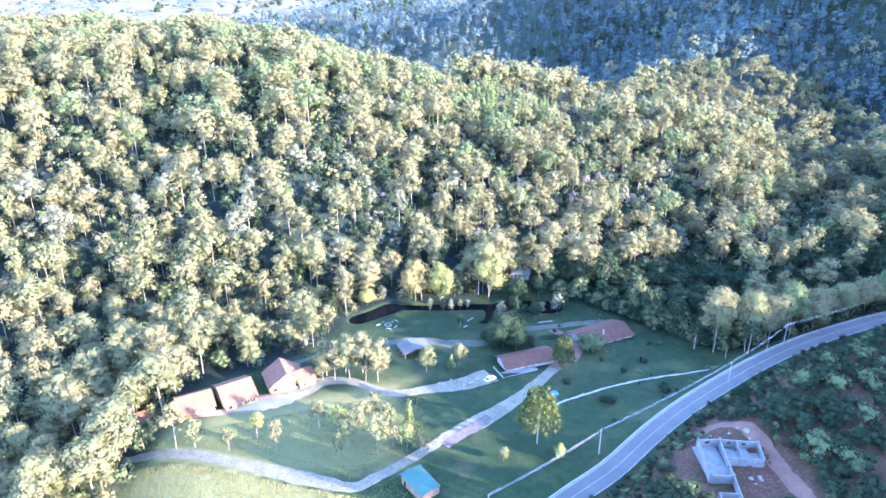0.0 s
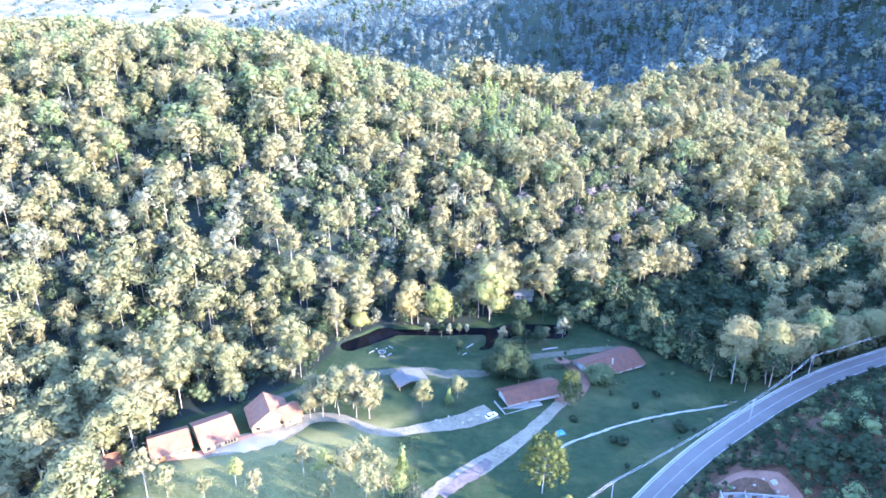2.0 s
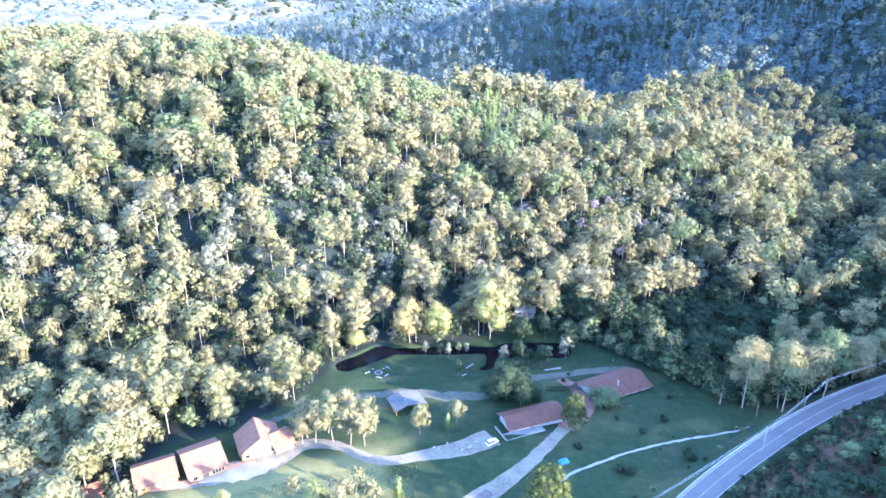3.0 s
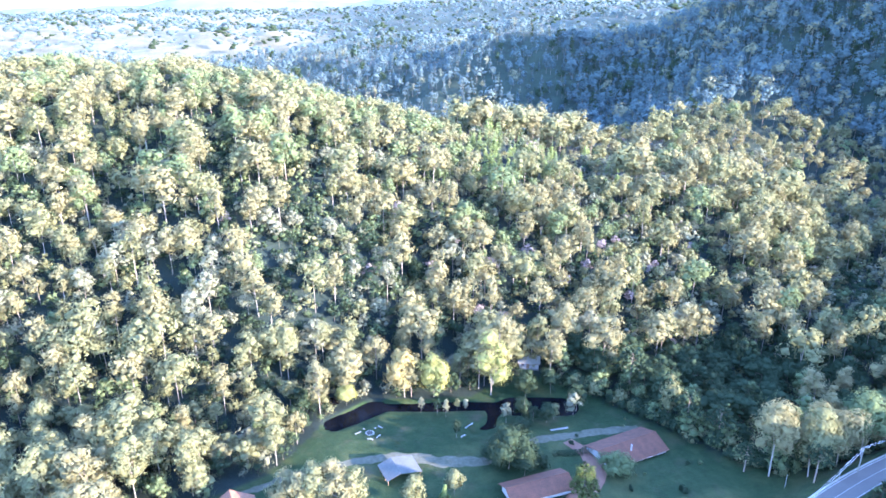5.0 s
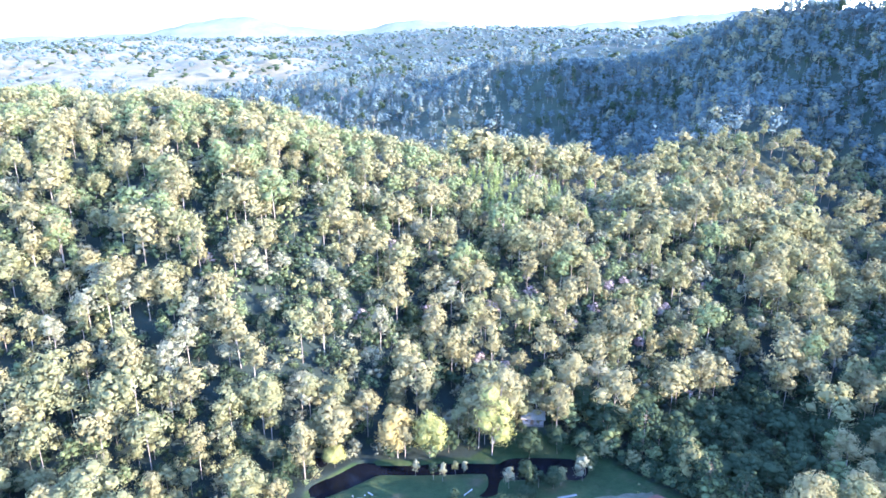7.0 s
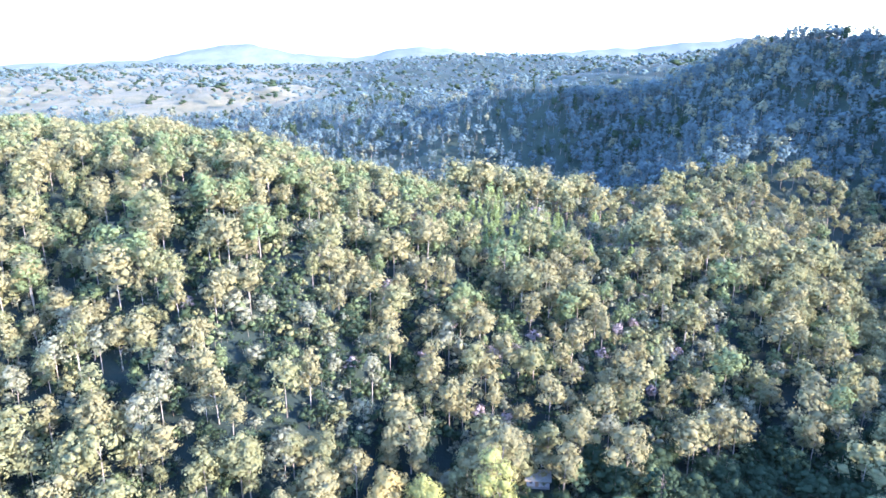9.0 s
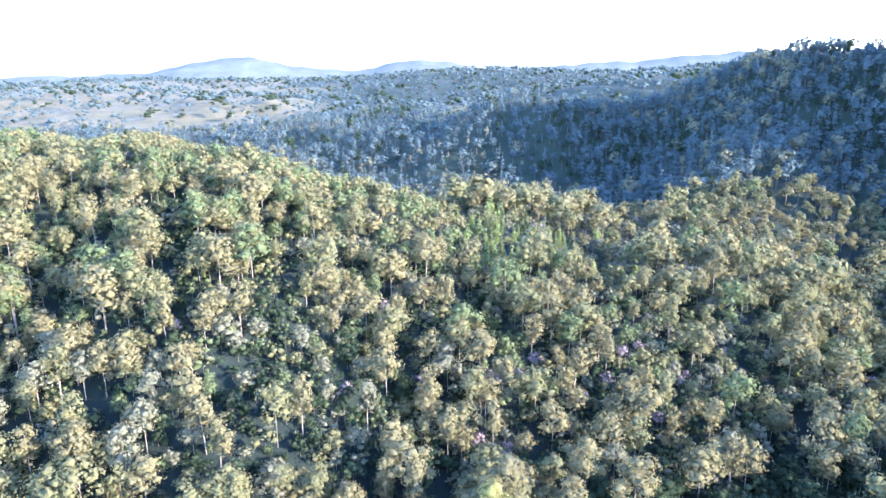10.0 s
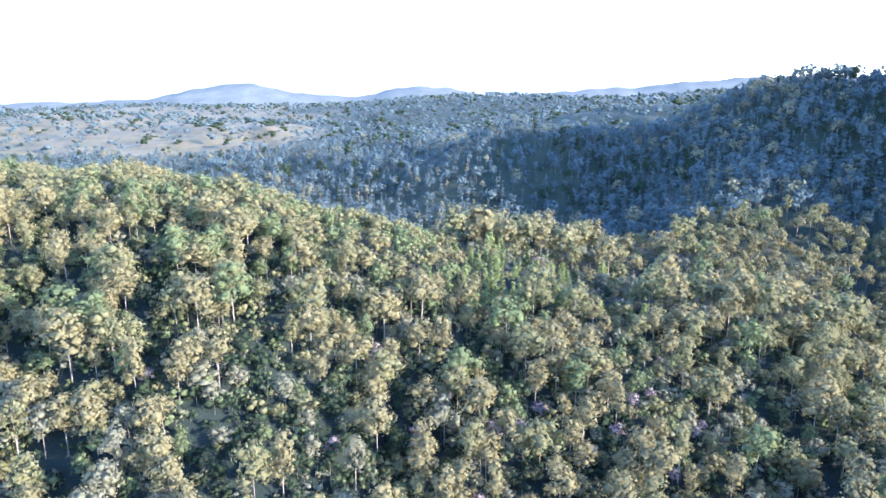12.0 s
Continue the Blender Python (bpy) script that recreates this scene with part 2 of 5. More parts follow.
def build_ground():
    gx = steps((-4800, -1500, 300), (-1500, -400, 50), (-400, -180, 12), (-180, -48, 3.4), (-48, 60, 1.6), (60, 200, 3), (200, 420, 10), (420, 1500, 45), (1500, 4801, 300))
    gy = steps((-2400, -300, 150), (-300, 90, 15), (90, 238, 2.5), (238, 284, 1.6), (284, 300, 3), (300, 720, 7), (720, 1700, 22), (1700, 2900, 60), (2900, 4801, 190))
    X, Y = np.meshgrid(gx, gy)
    Z = land(X.ravel(), Y.ravel())
    V = np.c_[X.ravel(), Y.ravel(), Z]
    w, h = len(gx), len(gy)
    i = (np.arange(h - 1)[:, None] * w + np.arange(w - 1)[None]).ravel()
    me = mesh_of("ground", V, np.c_[i, i + 1, i + w + 1, i + w], [ground_material()], smooth_faces=True)
    col = me.color_attributes.new("cover", "FLOAT_COLOR", "POINT")
    open_ = inside_of(V[:, 0], V[:, 1], CLEARING).astype(float)
    wob = 6 * np.sin(V[:, 0] / 5.0) * np.sin(V[:, 1] / 4.0 + 1)
    road_d, _, road_side = from_line(V[:, 0], V[:, 1], ROAD_LINE)
    site = smooth(4.0, 7.0, road_d) * (road_side > 0) * smooth(85, 50, road_d + 2 * wob) * smooth(12, 32, V[:, 0] + wob) * (0.82 + 0.03 * wob)
    site = np.maximum(site, 1 - smooth(4, 8, np.hypot((V[:, 0] + 6) / 1.6, V[:, 1] - 436)))
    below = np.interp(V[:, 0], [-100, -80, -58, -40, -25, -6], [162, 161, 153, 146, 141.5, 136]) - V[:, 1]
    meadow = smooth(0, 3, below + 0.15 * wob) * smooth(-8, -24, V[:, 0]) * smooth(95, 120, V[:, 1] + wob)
    # Sunlight painted on the lawn: dry-grass colour mixed in where sun falls
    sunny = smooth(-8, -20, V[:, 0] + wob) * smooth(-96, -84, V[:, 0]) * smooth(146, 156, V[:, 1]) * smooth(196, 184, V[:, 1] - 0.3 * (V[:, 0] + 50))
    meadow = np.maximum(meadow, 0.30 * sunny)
    fields = smooth(1150, 1300, V[:, 1]) * smooth(-0.14, -0.24, V[:, 0] / np.maximum(V[:, 1], 1) + 0.03 * np.sin(V[:, 1] / 90) + 0.02 * np.sin(V[:, 0] / 41)) * 0.85
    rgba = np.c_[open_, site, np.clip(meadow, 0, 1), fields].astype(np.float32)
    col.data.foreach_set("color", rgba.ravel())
    return tagged(new("ground", me), "rolling valley ground with grass, leaf litter and red soil", "ground", kind="structure")


build_ground()


# ---------------------------------------------------------------- roads and paths
def ribbon(name, line, width, mat, lift=0.05, drape=True, ragged=0.0, across=4):
    """A strip of road along a line, lying on the ground."""
    line = np.asarray(line, float)
    d = np.gradient(line[:, :2], axis=0)
    d /= np.linalg.norm(d, axis=1, keepdims=True)
    nrm = np.c_[d[:, 1], -d[:, 0]]
    rng = np.random.RandomState(len(line))
    V = []
    for k in range(across + 1):
        u = k / across - 0.5
        jit = rng.uniform(-ragged, ragged, (len(line), 1)) if k in (0, across) else 0
        q = line[:, :2] + nrm * (u * np.reshape(width, (-1, 1)) + jit)
        z = land(q[:, 0], q[:, 1]) + lift if drape else line[:, 2] + lift
        V.append(np.c_[q, z])
    n = len(line)
    V = np.concatenate(V)
    F = [(k * n + i, k * n + i + 1, (k + 1) * n + i + 1, (k + 1) * n + i) for k in range(across) for i in range(n - 1)]
    return mesh_of(name, V, F, [mat], smooth_faces=True)


ASPHALT = two_scale("asphalt", (0.034, 0.033, 0.031), (0.054, 0.053, 0.050), 0.15, 6.0, 0.75)
GRASSY_GRAVEL = two_scale("grass_grown_gravel", (0.016, 0.021, 0.011), (0.056, 0.056, 0.040), 0.3, 1.0, 0.95, 0.5, 0.05)
GRAVEL = two_scale("pale_gravel", (0.043, 0.040, 0.028), (0.122, 0.113, 0.080), 0.25, 1.2, 0.95, 0.5, 0.05)
tagged(new("road", ribbon("road", ROAD_LINE, 7.0, ASPHALT, 0.0, drape=False)), "grey asphalt two-lane road along the slope", "road", kind="structure")


# ---------------------------------------------------------------- trees
def leaves_on(rng, centres, radii, count, size, up=0.35, flat=0.75):
    """Sprays of leaves as small three-cornered blades over the outsides of round puffs: verts (3n, 3)."""
    share = radii**2 / (radii**2).sum()
    n = count * 2
    which = rng.choice(len(centres), n, p=share)
    d = rng.normal(size=(n, 3))
    d[:, 2] = d[:, 2] * 0.9 + up
    d /= np.linalg.norm(d, axis=1, keepdims=True)
    squash = np.array([1, 1, flat])
    p = centres[which] + d * (radii[which] * (rng.uniform(0.74, 1.26, n) if count > 100 else rng.uniform(0.74, 1.10, n)))[:, None] * squash
    # those buried in a neighbouring puff would never be seen
    deep = (np.linalg.norm((p[:, None] - centres[None]) / squash, axis=2) / radii[None]).min(1)
    keep = np.argsort(-(deep > 0.74).astype(float) + rng.rand(n) * 0.01)[:count]
    p, d = p[keep], d[keep]
    out = p - centres.mean(0)
    out /= np.linalg.norm(out, axis=1, keepdims=True) + 1e-6
    n = d + 1.5 * out + rng.normal(size=(count, 3)) * 0.55
    n /= np.linalg.norm(n, axis=1, keepdims=True)
    a = np.cross(n, rng.normal(size=(count, 3)))
    a /= np.linalg.norm(a, axis=1, keepdims=True)
    b = np.cross(n, a)
    s = size * rng.uniform(0.6, 1.3, (count, 1))
    u = rng.uniform(0.7, 1.25, (3, count, 1))
    V = np.stack([p + a * s * u[0], p + (b * 0.9 - a * 0.55) * s * u[1], p - (b * 0.9 + a * 0.55) * s * u[2]], 1)
    return V.reshape(-1, 3)


HEART_V = np.array([(1, 0, 0), (-1, 0, 0), (0, 1, 0), (0, -1, 0), (0, 0, 1), (0, 0, -1)], float)
HEART_F = np.array([(0, 2, 4), (2, 1, 4), (1, 3, 4), (3, 0, 4), (2, 0, 5), (1, 2, 5), (3, 1, 5), (0, 3, 5)])


def ball(fine):
    """A round shell of even triangles: verts and faces."""
    bm = bmesh.new()
    bmesh.ops.create_icosphere(bm, subdivisions=fine, radius=1)
    v, f = np.array([q.co for q in bm.verts]), np.array([[q.index for q in p.verts] for p in bm.faces])
    bm.free()
    return v, f


BALLS = {1: ball(1), 2: ball(2)}


def clumps(rng, centres, radii, flat=0.78, fill=0.72, round_=False):
    """The puffs of foliage that make up a crown, lumpy and uneven."""
    out = []
    for c, r in zip(centres, radii):
        q = Euler(rng.uniform(0, 6.28, 3)).to_matrix()
        shell, faces = BALLS[1] if round_ else (HEART_V, HEART_F)
        a, b = rng.uniform(0, 6.28, 2)
        lump = 1 + 0.13 * np.sin(4.1 * shell[:, :1] + a) + 0.10 * np.sin(5.3 * shell[:, 1:2] + b) + rng.uniform(-0.30, 0.24, (len(shell), 1))
        v = shell * (r * fill * lump) @ np.array(q) * np.array([1, 1, flat])
        out.append((v + c, faces))
    return join(out)


def stick(a, b, ra, rb, sides=4):
    """A tapered limb from a to b: verts and quads."""
    a, b = np.array(a, float), np.array(b, float)
    d = (b - a) / np.linalg.norm(b - a)
    s = np.cross(d, (0.31, 0.95, 0.05) if abs(d[2]) > 0.5 else (0, 0, 1))
    s /= np.linalg.norm(s)
    t = np.cross(d, s)
    ang = np.arange(sides) * 2 * np.pi / sides
    ring = np.cos(ang)[:, None] * s + np.sin(ang)[:, None] * t
    V = np.r_[a + ring * ra, b + ring * rb]
    F = [f for k in range(sides) for f in ((k, (k + 1) % sides, sides + k), ((k + 1) % sides, sides + (k + 1) % sides, sides + k))]
    return V, np.array(F)


def join(parts):
    V, F, n = [], [], 0
    for v, f in parts:
        V.append(v), F.append(np.asarray(f) + n)
        n += len(v)
    return np.concatenate(V), np.concatenate(F)


def blades(V):
    return V, np.arange(len(V)).reshape(-1, 3)


def tree_shape(rng, style, height, spread, count, size, limbs=4, sides=4, lumps=None, dense=0.66):
    """A tree's wood and leaves, standing at the origin: (verts, faces) of each. lumps: the crown's number of puffs."""
    wood, lean = [], rng.normal(size=2) * 0.03 * height
    fine = not lumps
    if style == "conifer":
        k = lumps or 9
        h = np.linspace(0.20, 0.95, k)
        c = np.stack([lean[0] * h, lean[1] * h, height * h], 1) + rng.normal(size=(k, 3)) * 0.10 * spread
        r = spread * ((1.04 - h) * 0.85 + 0.08)
        wood.append(stick((0, 0, -0.8), (*lean, height * 0.9), 0.011 * height, 0.002 * height, sides))
        return join(wood), join([clumps(rng, c, r, 0.9, max(dense, 0.7)), blades(leaves_on(rng, c, r, count, size, 0.1, 0.8))])
    base = {"eucalypt": 0.28, "round": 0.12, "tall": 0.18, "bush": 0.0}[style]
    top = np.array([lean[0], lean[1], height * (0.45 if lumps and lumps < 6 else 0.84)])
    fork = np.array([lean[0] * 0.5, lean[1] * 0.5, height * (base + 0.08)])
    wood.append(stick((0, 0, -0.8), fork, 0.009 * height, 0.007 * height, sides))
    wood.append(stick(fork, top, 0.008 * height, 0.002 * height, sides))
    k = lumps or {"eucalypt": 18, "round": 17, "tall": 16, "bush": 14}[style]
    mid = np.array([lean[0] * 0.7, lean[1] * 0.7, height * (base + 1) / 2])
    half = np.array([spread * rng.uniform(0.85, 1.15), spread * rng.uniform(0.85, 1.15), height * (1 - base) / 2])
    i = np.arange(k)
    zc = 1 - 1.75 * (i + 0.4) / k
    g = i * 2.39996 + rng.uniform(0, 6.28) + rng.normal(size=k) * 0.5
    flatr = np.sqrt(1 - zc**2)
    d = np.stack([flatr * np.cos(g), flatr * np.sin(g), zc], 1)
    d[:, :2] *= (1.0 - 0.28 * np.maximum(zc, 0))[:, None] if style != "tall" else 0.85
    reach = rng.uniform(0.40, 0.90, (k, 1))
    reach[0] = 0.72
    if k < 6 and dense < 0.65:
        reach *= 0.72
        mid[2] *= 0.80
    c = mid + d * half * reach
    r = spread * rng.uniform(0.30, 0.50, k) * (14 / k) ** 0.4
    for j in rng.permutation(k)[:limbs]:
        at = fork + (top - fork) * rng.uniform(0.0, 0.5)
        wood.append(stick(at, c[j], 0.005 * height, 0.002 * height, 3 if sides < 5 else sides))
    flat = 0.86
    return join(wood), join([clumps(rng, c, r, flat, dense, fine), blades(leaves_on(rng, c, r, count, size, 0.3, flat))])


def stock(seed, kinds, count, size, limbs, n, lumps=None, dense=0.68):
    """A stock of tree shapes at unit height to plant the woods from."""
    rng = np.random.RandomState(seed)
    return {k: [tree_shape(rng, k, 1.0, s, count, size, limbs, 3, lumps, dense) for _ in range(n)] for k, s in kinds.items()}


SHAPES = {"eucalypt": 0.26, "round": 0.37, "tall": 0.17, "conifer": 0.17}


def plant(name, spots, stocked, label, seed, wood_mat=BARK):
    """One stretch of woods: spots are rows of x, y, height, widen, shape, leaf."""
    rng = np.random.RandomState(seed)
    mats = [wood_mat, *LEAVES.values()]
    keys = list(LEAVES)
    VV, FF, MM, n = [], [], [], 0
    ground = land(np.array([s[0] for s in spots]), np.array([s[1] for s in spots]))
    for (x, y, h, widen, shape, leaf), z in zip(spots, ground):
        (wv, wf), (lv, lf) = stocked[shape][rng.randint(len(stocked[shape]))]
        g = rng.uniform(0, 2 * np.pi)
        m = np.array([[math.cos(g) * h * widen, -math.sin(g) * h * widen, 0], [math.sin(g) * h * widen, math.cos(g) * h * widen, 0], [0, 0, h]], np.float32)
        at = np.array([x, y, z])
        for v, f, mi in ((wv, wf, 0), (lv, lf, 1 + keys.index(leaf))):
            if len(v):
                VV.append(v @ m.T + at), FF.append(f + n), MM.append(np.full(len(f), mi))
                n += len(v)
    print(name, len(spots), sum(map(len, FF)))
    me = mesh_of(name, np.concatenate(VV), np.concatenate(FF), mats, np.concatenate(MM), True)
    return tagged(new(name, me), label, "woods", kind="stuff")


def scatter(rng, x0, x1, y0, y1, gap):
    """Places on a loose grid."""
    xs, ys = np.meshgrid(np.arange(x0, x1, gap), np.arange(y0, y1, gap))
    xs, ys = xs.ravel() + rng.uniform(-0.5, 0.5, xs.size) * gap, ys.ravel() + rng.uniform(-0.5, 0.5, xs.size) * gap
    return xs, ys


def clumpy(x, y, s, o=0.0):
    """A slow wave over the plan between 0 and 1, to group kinds of trees."""
    return 0.5 + 0.25 * (np.sin(x / s + o) + np.sin(y / s * 1.3 + x / s * 0.6 + 2 * o))


LEAF_WORDS = {"khaki": "pale khaki", "olive": "olive-green", "green": "mid-green", "grey": "silvery green", "dark": "dark green", "pink": "pink-blossomed", "pine": "dark green"}
SHAPE_WORDS = {"eucalypt": "tall eucalyptus with a broad crown", "tall": "slender eucalyptus with a narrow crown", "round": "round-crowned forest tree", "conifer": "pointed conifer"}
STANDING = {}


def stand(x, y, h, widen, shape, leaf):
    """One tree of the forest's front rows as a thing of its own; alike ones share their meshes."""
    rng = np.random.RandomState(int(abs(x * 131 + y * 37)) % 99991)
    key = (shape, leaf, rng.randint(3))
    m = pose(x, y, ground_z(x, y), 0, 0, rng.uniform(0, 360)) @ Matrix.Diagonal((h * widen, h * widen, h, 1))
    if key in STANDING:
        like = STANDING[key].scale
        return copy_thing(STANDING[key], m @ Matrix.Diagonal((1 / like.x, 1 / like.y, 1 / like.z, 1)))
    tree = new("tree")
    tagged(tree, f"{LEAF_WORDS[leaf]} {SHAPE_WORDS[shape]} at the forest's edge", "tree", "trees at the forest's edge")
    wood, crown = tree_shape(np.random.RandomState(len(STANDING) + 900), shape, 1.0, SHAPES[shape], 1300, 0.0150, 5, 5)
    for name, arrays, mat in (("trunk", wood, BARK if shape in ("eucalypt", "tall") else BARK_DARK), ("crown", crown, LEAVES[leaf])):
        ob = new(name, mesh_of(name, *arrays, [mat], smooth_faces=True))
        ob.parent = tree
    tree.matrix_basis = m
    STANDING[key] = tree
    return tree


GULLIES = [[(-56, 292), (-56.5, 320), (-55.7, 341), (-54, 375)], [(-118, 395), (-102, 356), (-90, 335)], [(-6, 352), (-10, 380)], [(150, 330), (200, 350), (240, 400)]]


def front_row(s):
    """The rows of trees along the clearing and the left slope, which the flight passes nearest."""
    x, y = s[0], s[1]
    return (-135 < x < -60 and y < 250) or (-60 <= x < 130 and y < 292) or (130 <= x < 175 and y < 275)


def build_woods():
    rng = np.random.RandomState(11)
    near = stock(1, SHAPES, 560, 0.0205, 1, 16, 12)
    upper = stock(4, SHAPES, 190, 0.037, 0, 12, 8)
    mid = stock(2, SHAPES, 48, 0.052, 0, 10, 5, 0.60)
    far = stock(3, SHAPES, 6, 0.11, 0, 5, 2, 0.85)
    spots = []
    xs, ys = scatter(rng, -330, 330, 118, 610, 7.3)
    keep = ~inside_of(xs, ys, CLEARING) & (np.abs(xs) < 0.68 * ys + 36) & ~((xs < -60) & (ys > 520)) & (from_line(xs, ys, ROAD_LINE)[0] > 11)
    gully = np.minimum.reduce([from_line(xs, ys, line)[0] for line in GULLIES])
    keep &= (gully > 5.5) & (np.hypot((xs + 6) / 1.5, ys - 436) > 6.5)
    for x, y in zip(xs[keep], ys[keep]):
        w, q = clumpy(x, y, 23), rng.rand()
        crest = smooth(395, 440, y) * smooth(60, -40, x)
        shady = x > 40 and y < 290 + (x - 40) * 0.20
        # Trees in the shaded corner get dark leaves, so shade is in the colour
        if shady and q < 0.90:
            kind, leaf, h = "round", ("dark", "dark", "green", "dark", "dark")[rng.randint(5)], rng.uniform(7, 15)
        elif shady:
            kind, leaf, h = ("eucalypt", "tall")[rng.randint(2)], ("khaki", "olive")[rng.randint(2)], rng.uniform(18, 25)
        elif crest > 0.5 and q < 0.8:
            kind, leaf, h = "round", ("green", "olive", "olive", "khaki")[rng.randint(4)], rng.uniform(9, 14)
        elif abs(x - 45) < 55 and 415 < y < 500 and q < 0.55:
            kind, leaf, h = "conifer", ("pine", "pine", "green")[rng.randint(3)], rng.uniform(7, 17)
        elif q < 0.46 + 0.5 * (w - 0.5):
            kind, leaf, h = ("eucalypt", "eucalypt", "tall")[rng.randint(3)], (("khaki", "khaki", "khaki", "olive", "grey") if y < 335 + rng.uniform(-30, 30) else ("khaki", "olive", "olive", "khaki", "green"))[rng.randint(5)], rng.uniform(11, 28)
        elif q < 0.72:
            kind, leaf, h = "round", ("grey", "olive", "grey", "green")[rng.randint(4)], rng.uniform(7, 12)
        elif q < 0.95:
            kind, leaf, h = "round", ("green", "dark", "olive", "dark")[rng.randint(4)], rng.uniform(5, 11)
        else:
            kind, leaf, h = "round", "grey", rng.uniform(4.5, 7)
        if not shady and rng.rand() < (0.10 if -50 < x < 110 and 298 < y < 375 else 0.015 if y > 312 else 0):
            kind, leaf, h = "round", "pink", rng.uniform(5, 9)
        if x > 60 and y > 325 and leaf in ("green", "dark") and rng.rand() < 0.6:
            leaf = ("khaki", "grey", "olive")[rng.randint(3)]
        if x < -55 and y < 275 and leaf in ("grey", "khaki"):
            leaf = ("olive", "khaki", "olive")[int(y) % 3]
        if x > 110 and y > 470:
            h *= 0.75
        spots.append((x, y, h, rng.uniform(0.95, 1.35), kind, leaf))
    for x, y, h in ((159, 564, 30), (167, 571, 27), (181, 566, 27), (184, 560, 22), (197, 562, 24), (208, 556, 20), (227, 560, 26), (244, 548, 24), (288, 573, 26), (236, 536, 18), (150, 552, 20)):
        spots.append((x, y, h, 1.0, ("tall", "eucalypt")[h % 2], ("khaki", "olive")[h % 3 == 0]))
    front = [s for s in spots if front_row(s)]
    for s in front:
        stand(*s)
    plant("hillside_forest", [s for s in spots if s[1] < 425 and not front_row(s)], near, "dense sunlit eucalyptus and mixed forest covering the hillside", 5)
    plant("ridge_forest", [s for s in spots if s[1] >= 425], upper, "mixed green forest along the crest of the hill", 15, BARK_DARK)
    low = stock(9, {"round": 0.46, "tall": 0.26}, 36, 0.062, 0, 8, 4)
    xs, ys = scatter(rng, -300, 300, 118, 440, 4.7)
    keep = ~inside_of(xs, ys, CLEARING) & (np.abs(xs) < 0.68 * ys + 36) & (from_line(xs, ys, ROAD_LINE)[0] > 8)
    # Mostly dark leaves, so shaded gaps between the crowns are in the colour
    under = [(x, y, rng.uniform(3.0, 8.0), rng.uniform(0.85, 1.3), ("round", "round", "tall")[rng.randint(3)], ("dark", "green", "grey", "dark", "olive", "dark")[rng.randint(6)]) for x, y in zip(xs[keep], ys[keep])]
    # Dark bushes fill the strips, standing for the bands of shade there
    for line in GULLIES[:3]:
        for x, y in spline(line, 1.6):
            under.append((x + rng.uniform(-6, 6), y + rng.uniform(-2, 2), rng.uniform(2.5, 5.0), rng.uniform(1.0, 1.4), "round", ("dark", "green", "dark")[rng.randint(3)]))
    edge = [(*s[:4], "round", s[5]) for s in under if s[1] < 296]
    under = [s for s in under if s[1] >= 296]
    fine = stock(19, {"round": 0.50}, 110, 0.048, 0, 8, 5, 0.5)
    plant("edge_undergrowth", [s for k, s in enumerate(edge) if k % 3], fine, "leafy dark bushes under the trees at the clearing's edge, shade in their colour", 26, BARK_DARK)
    plant("forest_undergrowth", under, low, "undergrowth between the forest's trunks, shade of the gaps in its leaf colour", 16, BARK_DARK)
    spots = []
    xs, ys = scatter(rng, -900, 760, 520, 1250, 10.3)
    thick_x, thick_y = scatter(rng, 140, 720, 560, 930, 9.5)
    keep = rng.rand(xs.size) < np.where(ys > 950, 0.70, 1.0)
    xs, ys = np.r_[xs[keep], thick_x], np.r_[ys[keep], thick_y]
    keep = (np.abs(xs) < 0.70 * ys + 25) & ~((np.abs(xs) < 330) & (ys < 610)) & ~((xs < -0.22 * ys) & (ys < 800))
    for x, y in zip(xs[keep], ys[keep]):
        w, q = clumpy(x, y, 41, 1.0), rng.rand()
        kind = ("tall", "conifer", "tall", "eucalypt", "conifer", "round")[int(6 * q * 0.999)]
        # Blue leaves put distance haze into the colour; silver ones stand for sunlit tips
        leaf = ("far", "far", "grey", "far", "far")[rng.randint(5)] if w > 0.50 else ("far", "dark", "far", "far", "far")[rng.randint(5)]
        h = rng.uniform(8, 15) if rng.rand() < 0.6 else rng.uniform(15, 24)
        if rng.rand() < 0.012 and x > 150:
            kind, leaf, h = "eucalypt", "grey", rng.uniform(20, 26)
        spots.append((x, y, h, rng.uniform(1.0, 1.3), kind, leaf))
    plant("valley_forest", spots, mid, "mixed forest on the hills behind, haze put into its leaf colour", 6, BARK_DARK)
    spots = []
    xs, ys = scatter(rng, -2100, 1900, 1250, 2900, 29.5)
    open_field = (xs / ys < -0.16) & (ys < 2500) & (rng.rand(xs.size) < 0.55 * clumpy(xs, ys, 95, 0.4))
    keep = (np.abs(xs) < 0.70 * ys + 25) & ~open_field
    for x, y in zip(xs[keep], ys[keep]):
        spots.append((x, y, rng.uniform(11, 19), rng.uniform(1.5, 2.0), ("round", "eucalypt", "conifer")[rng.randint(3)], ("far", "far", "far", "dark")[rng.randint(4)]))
    plant("distant_forest", spots, far, "distant forest on low hills, blue haze put into its leaf colour", 7, BARK_DARK)


build_woods()


# ---------------------------------------------------------------- helpers for things
def part(name, bm, mat, parent, label="", smooth_faces=False):
    me = bpy.data.meshes.new(name)
    bm.to_mesh(me)
    bm.free()
    me.materials.append(mat)
    if smooth_faces:
        me.polygons.foreach_set("use_smooth", np.ones(len(me.polygons), bool))
    ob = new(name, me)
    ob.parent = parent
    return tagged(ob, label)


def part_of(name, arrays, mat, parent, label=""):
    ob = new(name, mesh_of(name, *arrays, [mat]))
    ob.parent = parent
    return tagged(ob, label)


